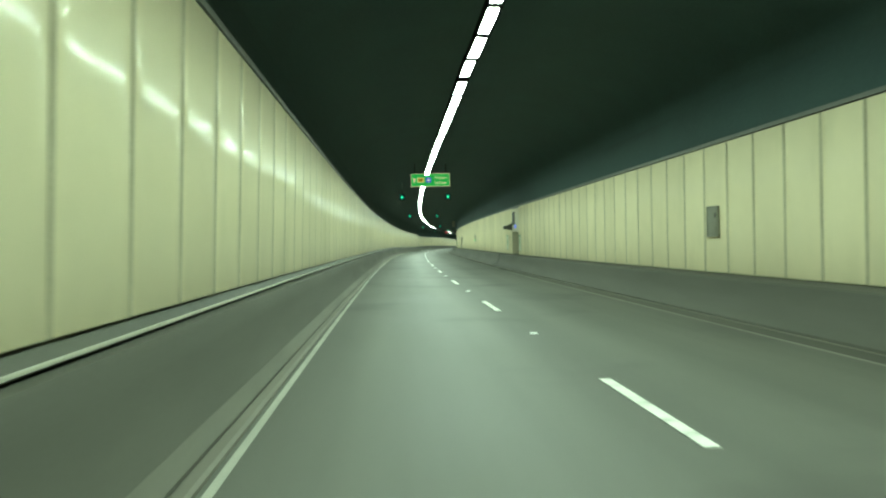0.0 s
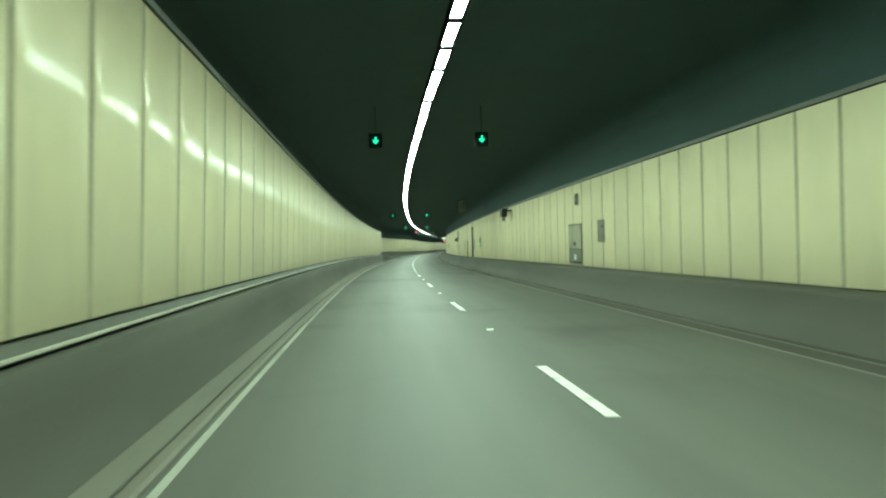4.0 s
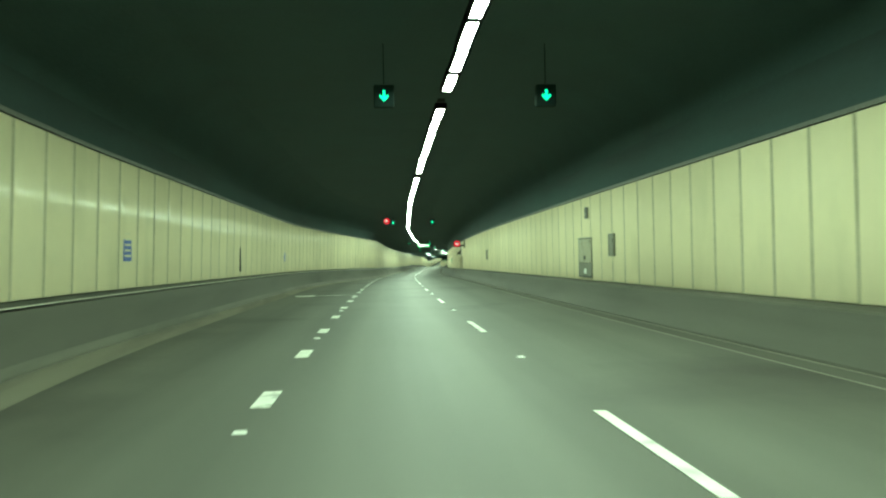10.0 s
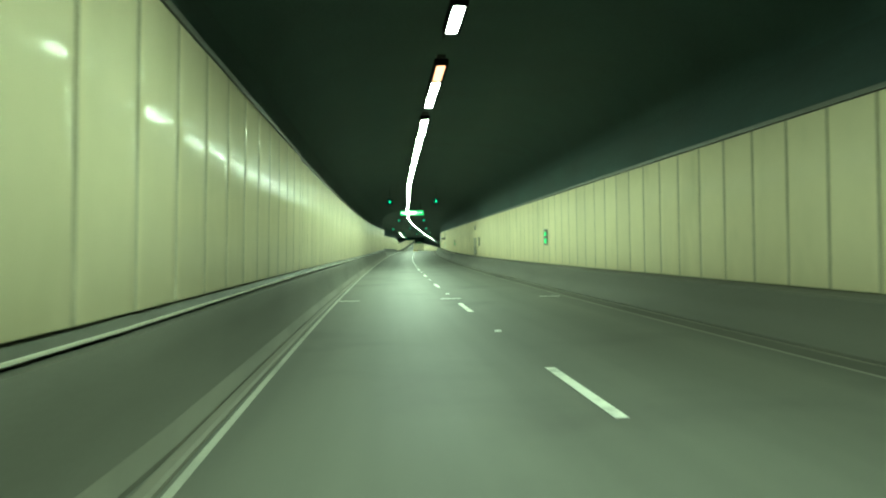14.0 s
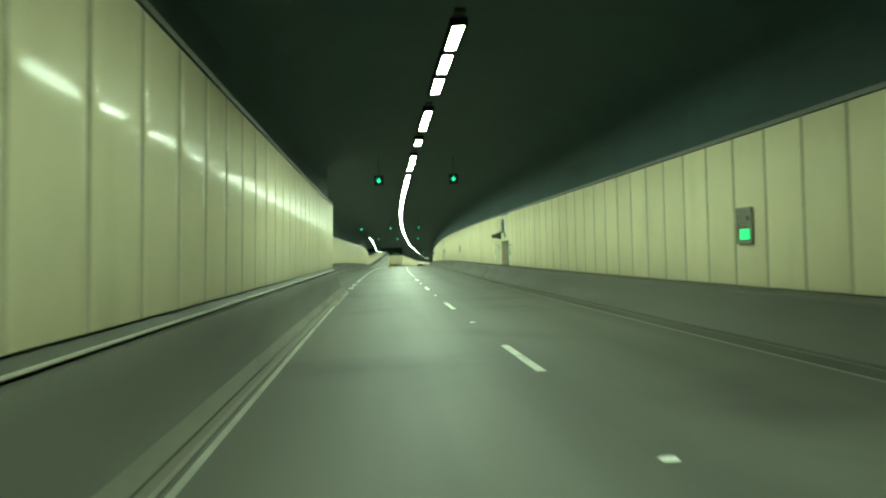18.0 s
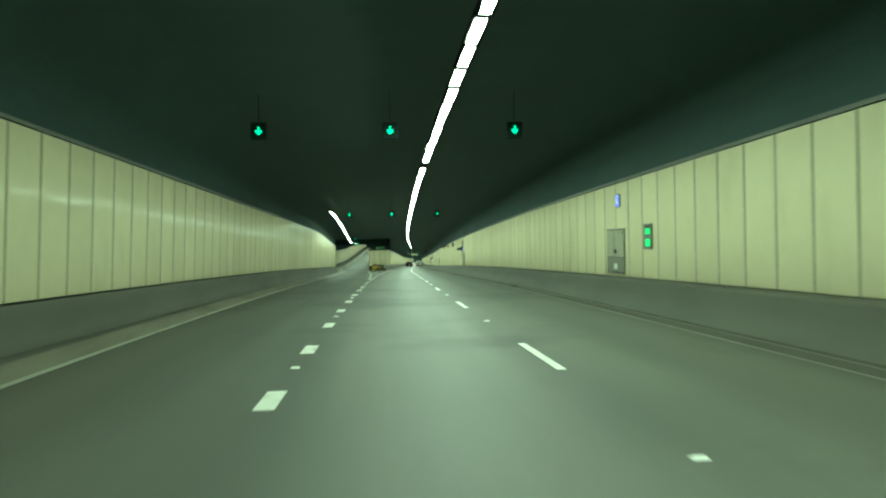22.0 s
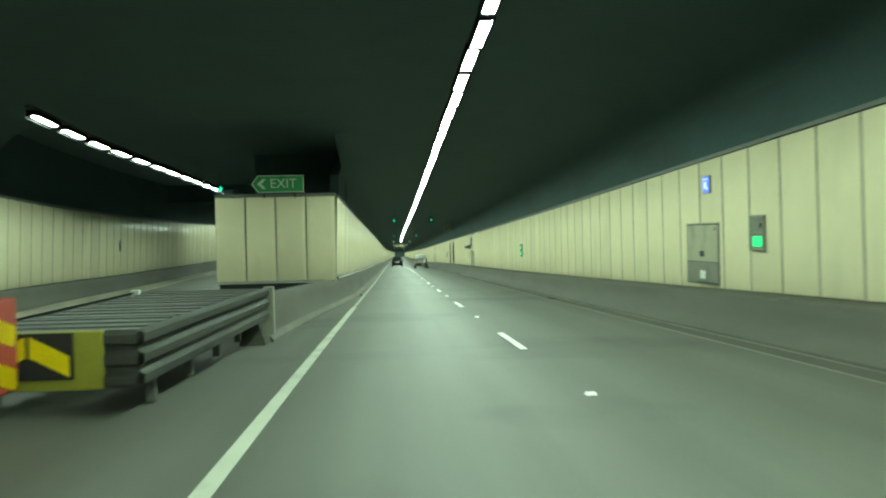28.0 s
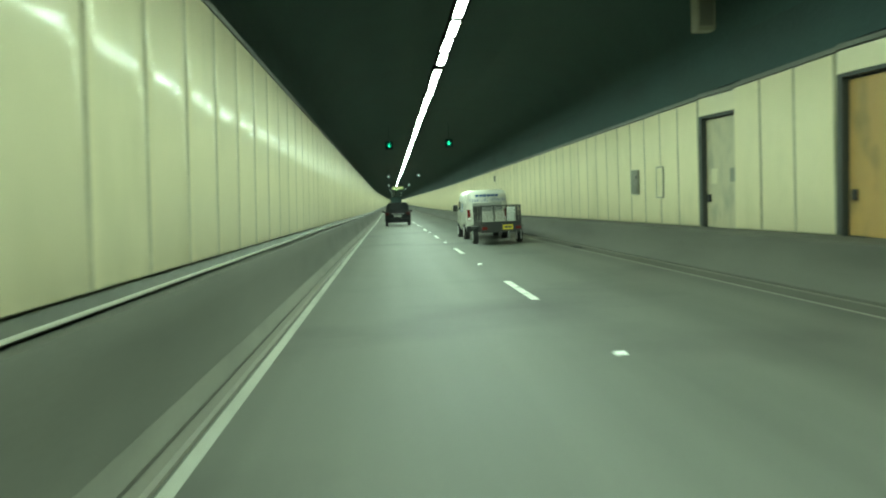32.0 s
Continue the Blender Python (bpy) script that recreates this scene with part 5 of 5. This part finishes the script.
part("end_post", boxed(0.22, 0.42, 6.75, 6.95, 0.0, 0.93, bevel=0.02), GREY, gr)
part("side_post", boxed(-2.15, -2.0, 6.4, 6.55, 0.0, 0.95, bevel=0.01), WHITE, gr)

# ---------------------------------------------------------------- vehicles
PAINT_WHITE = material("white_car_paint", (0.58, 0.57, 0.5), 0.25, vary=0.04)
PAINT_BLACK = material("black_car_paint", (0.008, 0.009, 0.01), 0.3, vary=0.1, spec=0.12)
GLASS = material("dark_car_glass", (0.01, 0.012, 0.012), 0.12, vary=0.05, spec=0.12)
TYRE = material("tyre_rubber", (0.02, 0.02, 0.02), 0.8)
RIM = material("wheel_rim", (0.4, 0.41, 0.42), 0.35, metal=0.8)
TAIL = material("red_tail_lens", (0.16, 0.012, 0.012), 0.25)
TAIL_DARK = material("dark_tail_lens", (0.05, 0.008, 0.008), 0.2)
TAIL_LIT = material("red_tail_light_lit", (0.8, 0.03, 0.02), 0.3, emit=0.5, emit_color=(1.0, 0.08, 0.03))
PLATE = material("yellow_number_plate", (0.75, 0.6, 0.05), 0.4)
BLUE_TEXT = material("blue_lettering", (0.06, 0.11, 0.26), 0.4)
RED_PAINT = material("red_car_paint", (0.35, 0.03, 0.03), 0.25)


def loft(rings):
    """A body from cross-sections: (y, [(half width, z), ...] from the sill up to the roof)."""
    bm = bmesh.new()
    rows = []
    for y, prof in rings:
        pts = [(w, z) for w, z in prof] + [(-w, z) for w, z in reversed(prof)]
        rows.append([bm.verts.new((x, y, z)) for x, z in pts])
    n = len(rows[0])
    for a, b in zip(rows[:-1], rows[1:]):
        for i in range(n):
            bm.faces.new((a[i], a[(i + 1) % n], b[(i + 1) % n], b[i]))
    bm.faces.new(rows[0][::-1])
    bm.faces.new(rows[-1])
    bmesh.ops.recalc_face_normals(bm, faces=bm.faces)
    bmesh.ops.bevel(bm, geom=[e for e in bm.edges if e.calc_face_angle(0) > 0.5], offset=0.05, segments=2, affect="EDGES")
    for f in bm.faces:
        f.smooth = True
    return bm


def wheel(parent, x, y, r=0.34, w=0.21):
    ty = part("wheel", cyl(bmesh.new(), r, x - w / 2, x + w / 2, x=y, y=r, seg=24, axis="X"), TYRE, parent)
    part("rim", cyl(bmesh.new(), r * 0.62, x - w / 2 - 0.01, x + w / 2 + 0.01, x=y, y=r, seg=16, axis="X"), RIM, ty)
    return ty


def suv(name, m, paint, label, lit):
    v = empty(name, m, label, "car")
    prof = lambda w, h, b=0.24: [(w * 0.93, b), (w, b + 0.25), (w, 0.95), (w * 0.96, 1.05), (w * 0.84, h - 0.22), (w * 0.72, h)]
    part("body", loft([(0.0, [(0.86, 0.27), (0.93, 0.4), (0.93, 0.9), (0.9, 1.02), (0.88, 1.04), (0.84, 1.06)]), (0.12, prof(0.95, 1.12)), (0.42, prof(0.95, 1.76)),
                       (0.7, prof(0.95, 1.84)), (2.4, prof(0.95, 1.86)), (3.0, prof(0.95, 1.7)), (3.75, prof(0.95, 1.15)), (4.5, prof(0.93, 1.0)), (4.75, prof(0.8, 0.85))]), paint, v)
    part("rear_window", prism([(-0.66, 1.14), (0.66, 1.14), (0.56, 1.66), (-0.56, 1.66)], -0.012, 0.012), GLASS, v).matrix_basis = Matrix.Translation((0, 0.1, 0)) @ Matrix(((1, 0, 0, 0), (0, 1, 0.42, -0.47), (0, 0, 1, 0), (0, 0, 0, 1)))
    part("bumper", boxed(-0.93, 0.93, -0.06, 0.14, 0.26, 0.62, bevel=0.06), paint, v)
    for sx in (-1, 1):
        part("tail_light", boxed(sx * 0.78 - 0.14, sx * 0.78 + 0.14, -0.03, 0.1, 0.86, 1.08, bevel=0.02), TAIL_LIT if lit else TAIL_DARK, v)
        part("mirror", boxed(sx * 1.06 - 0.1, sx * 1.06 + 0.1, 3.1, 3.25, 1.05, 1.22, bevel=0.03), paint, v)
        part("side_window", boxed(sx * 0.83 - 0.02, sx * 0.83 + 0.02, 0.8, 2.9, 1.12, 1.5, bevel=0.005), GLASS, v)
        for y in (0.85, 3.75):
            wheel(v, sx * 0.83, y)
    part("plate", boxed(-0.26, 0.26, -0.075, -0.06, 0.72, 0.84), WHITE, v)
    part("bar", boxed(-0.2, 0.2, -0.08, -0.074, 0.75, 0.81), DARK_GREY, v)
    part("garnish", boxed(-0.45, 0.45, -0.02, 0.03, 0.93, 0.98), RIM, v)
    part("spoiler", boxed(-0.6, 0.6, 0.32, 0.62, 1.8, 1.86, bevel=0.015), paint, v)
    part("wiper", boxed(-0.3, 0.05, 0.06, 0.09, 1.2, 1.23), BLACK, v)
    return v


suv("black_people_mover", road_at(721.5, -1.55) @ Matrix.Diagonal((1.1, 1.0, 1.02, 1.0)), PAINT_BLACK, "glossy black people mover seen from behind", False)
suv("red_car", road_at(770.0, -1.35), RED_PAINT, "small red car far ahead with tail lights", True)


def van(m):
    v = empty("white_van", m, "white delivery van with blue lettering", "van")
    pr = lambda w, h, b=0.35: [(w * 0.95, b), (w, b + 0.2), (w, 1.15), (w * 0.985, 1.3), (w * 0.93, h - 0.18), (w * 0.83, h)]
    part("body", loft([(0.0, pr(0.84, 2.0, 0.45)), (0.12, pr(0.88, 2.06)), (0.6, pr(0.88, 2.09)), (3.5, pr(0.88, 2.07)), (4.25, pr(0.87, 1.55)), (4.6, pr(0.85, 1.1)), (4.75, pr(0.8, 0.95))]), PAINT_WHITE, v)
    part("rear_window", boxed(-0.62, 0.62, -0.03, -0.005, 1.2, 1.55, bevel=0.01), material("smoked_pale_glass", (0.28, 0.29, 0.27), 0.2), v)
    part("rear_door", boxed(-0.72, 0.72, -0.03, -0.002, 0.62, 1.17, bevel=0.01), PAINT_WHITE, v)
    part("bumper", boxed(-0.9, 0.9, -0.14, 0.1, 0.35, 0.6, bevel=0.04), BLACK, v)
    for sx in (-1, 1):
        part("tail_light", boxed(sx * 0.78 - 0.07, sx * 0.78 + 0.07, -0.035, 0.08, 0.82, 1.28, bevel=0.015), TAIL, v)
        part("mirror", boxed(sx * 1.0 - 0.11, sx * 1.0 + 0.11, 3.9, 4.02, 1.2, 1.5, bevel=0.03), BLACK, v)
        for y in (1.0, 3.7):
            wheel(v, sx * 0.82, y, 0.33)
        part("side_window", boxed(sx * 0.855 - 0.015, sx * 0.855 + 0.015, 2.9, 3.6, 1.25, 1.65, bevel=0.005), GLASS, v)
    text_part("lettering", "CLEANING SERVICES", 0.165, BLUE_TEXT, v, 0.02, -0.02, 1.66)
    for k in range(6):
        part("bar", boxed(-0.48 + 0.165 * k, -0.35 + 0.165 * k, -0.02, 0.06, 1.8, 1.9), BLUE_TEXT, v)
    part("door_seam", boxed(-0.006, 0.006, -0.034, -0.028, 0.62, 1.17), GREY, v)
    part("sill", boxed(-0.7, 0.7, -0.05, -0.028, 0.6, 0.66, bevel=0.008), GREY, v)
    for sx in (-1, 1):
        part("lower_lens", boxed(sx * 0.78 - 0.06, sx * 0.78 + 0.06, -0.045, -0.036, 0.85, 0.95), WHITE, v, "clear reversing lens")
        part("seam", boxed(sx * 0.885 - 0.008, sx * 0.885 + 0.008, 2.75, 2.77, 0.6, 1.6), GREY, v)
    part("brake_lamp", boxed(-0.12, 0.12, 0.02, 0.12, 1.92, 1.96), TAIL, v)
    for k in range(3):
        part("bar", boxed(-0.9, -0.875, 1.4, 2.6 - 0.3 * k, 1.2 + 0.13 * k, 1.27 + 0.13 * k), BLUE_TEXT, v)
    return v


van(road_at(690.9, 1.88))


def cage_trailer(m):
    t = empty("cage_trailer", m, "dark steel cage trailer with yellow plate", "trailer")
    part("bed", boxed(-0.72, 0.72, 0.05, 2.5, 0.45, 0.52), BLACK, t)
    for x in (-0.72, 0.72):
        part("side_panel", boxed(x - 0.02, x + 0.02, 0.05, 2.5, 0.5, 0.85), BLACK, t)
    part("tailgate", boxed(-0.72, 0.72, 0.0, 0.04, 0.45, 0.85), BLACK, t)
    for x in (-0.72, 0.72):
        for y in (0.04, 0.85, 1.65, 2.46):
            part("post", boxed(x - 0.02, x + 0.02, y - 0.02, y + 0.02, 0.85, 1.42), BLACK, t)
        for z in (1.14, 1.42):
            part("rail", boxed(x - 0.02, x + 0.02, 0.0, 2.5, z - 0.015, z + 0.015), BLACK, t)
        bm = bmesh.new()
        for i in range(26):
            box(bm, x - 0.004, x + 0.004, 0.08 + i * 0.095, 0.086 + i * 0.095, 0.86, 1.42)
        for j in range(7):
            box(bm, x - 0.004, x + 0.004, 0.05, 2.45, 0.9 + j * 0.078, 0.906 + j * 0.078)
        part("mesh_side", bm, BLACK, t)
    for y in (0.03, 2.46):
        for z in (1.42,):
            part("rail", boxed(-0.72, 0.72, y - 0.02, y + 0.02, z - 0.015, z + 0.015), BLACK, t)
        bm = bmesh.new()
        for i in range(15):
            box(bm, -0.7 + i * 0.1, -0.693 + i * 0.1, y - 0.004, y + 0.004, 0.86, 1.42)
        for j in range(7):
            box(bm, -0.7, 0.7, y - 0.004, y + 0.004, 0.9 + j * 0.078, 0.907 + j * 0.078)
        part("mesh_gate", bm, BLACK, t)
    for x in (-0.25, 0.2):
        part("post", boxed(x - 0.02, x + 0.02, 0.0, 0.04, 0.85, 1.42), BLACK, t)
    for sx in (-1, 1):
        wheel(t, sx * 0.84, 1.2, 0.3, 0.18)
        part("mudguard", boxed(sx * 0.84 - 0.12, sx * 0.84 + 0.12, 0.8, 1.6, 0.63, 0.67, bevel=0.01), BLACK, t)
        part("tail_light", boxed(sx * 0.62 - 0.1, sx * 0.62 + 0.1, -0.03, 0.0, 0.56, 0.66), TAIL, t)
    part("plate", boxed(0.05, 0.42, -0.025, -0.005, 0.55, 0.72), PLATE, t, "yellow number plate")
    part("bar", boxed(0.1, 0.37, -0.03, -0.024, 0.6, 0.67), DARK_GREY, t)
    part("jerry_can", boxed(0.3, 0.62, 0.5, 0.8, 0.52, 1.35, bevel=0.03), WHITE, t)
    part("drawbar", boxed(-0.05, 0.05, 2.5, 4.05, 0.42, 0.5), BLACK, t)
    for k in range(2):
        part("strap", boxed(0.25 + 0.45 * k, 0.28 + 0.45 * k, -0.02, 0.0, 0.18, 0.5), STEEL, t)
    return t


cage_trailer(road_at(686.6, 1.83))
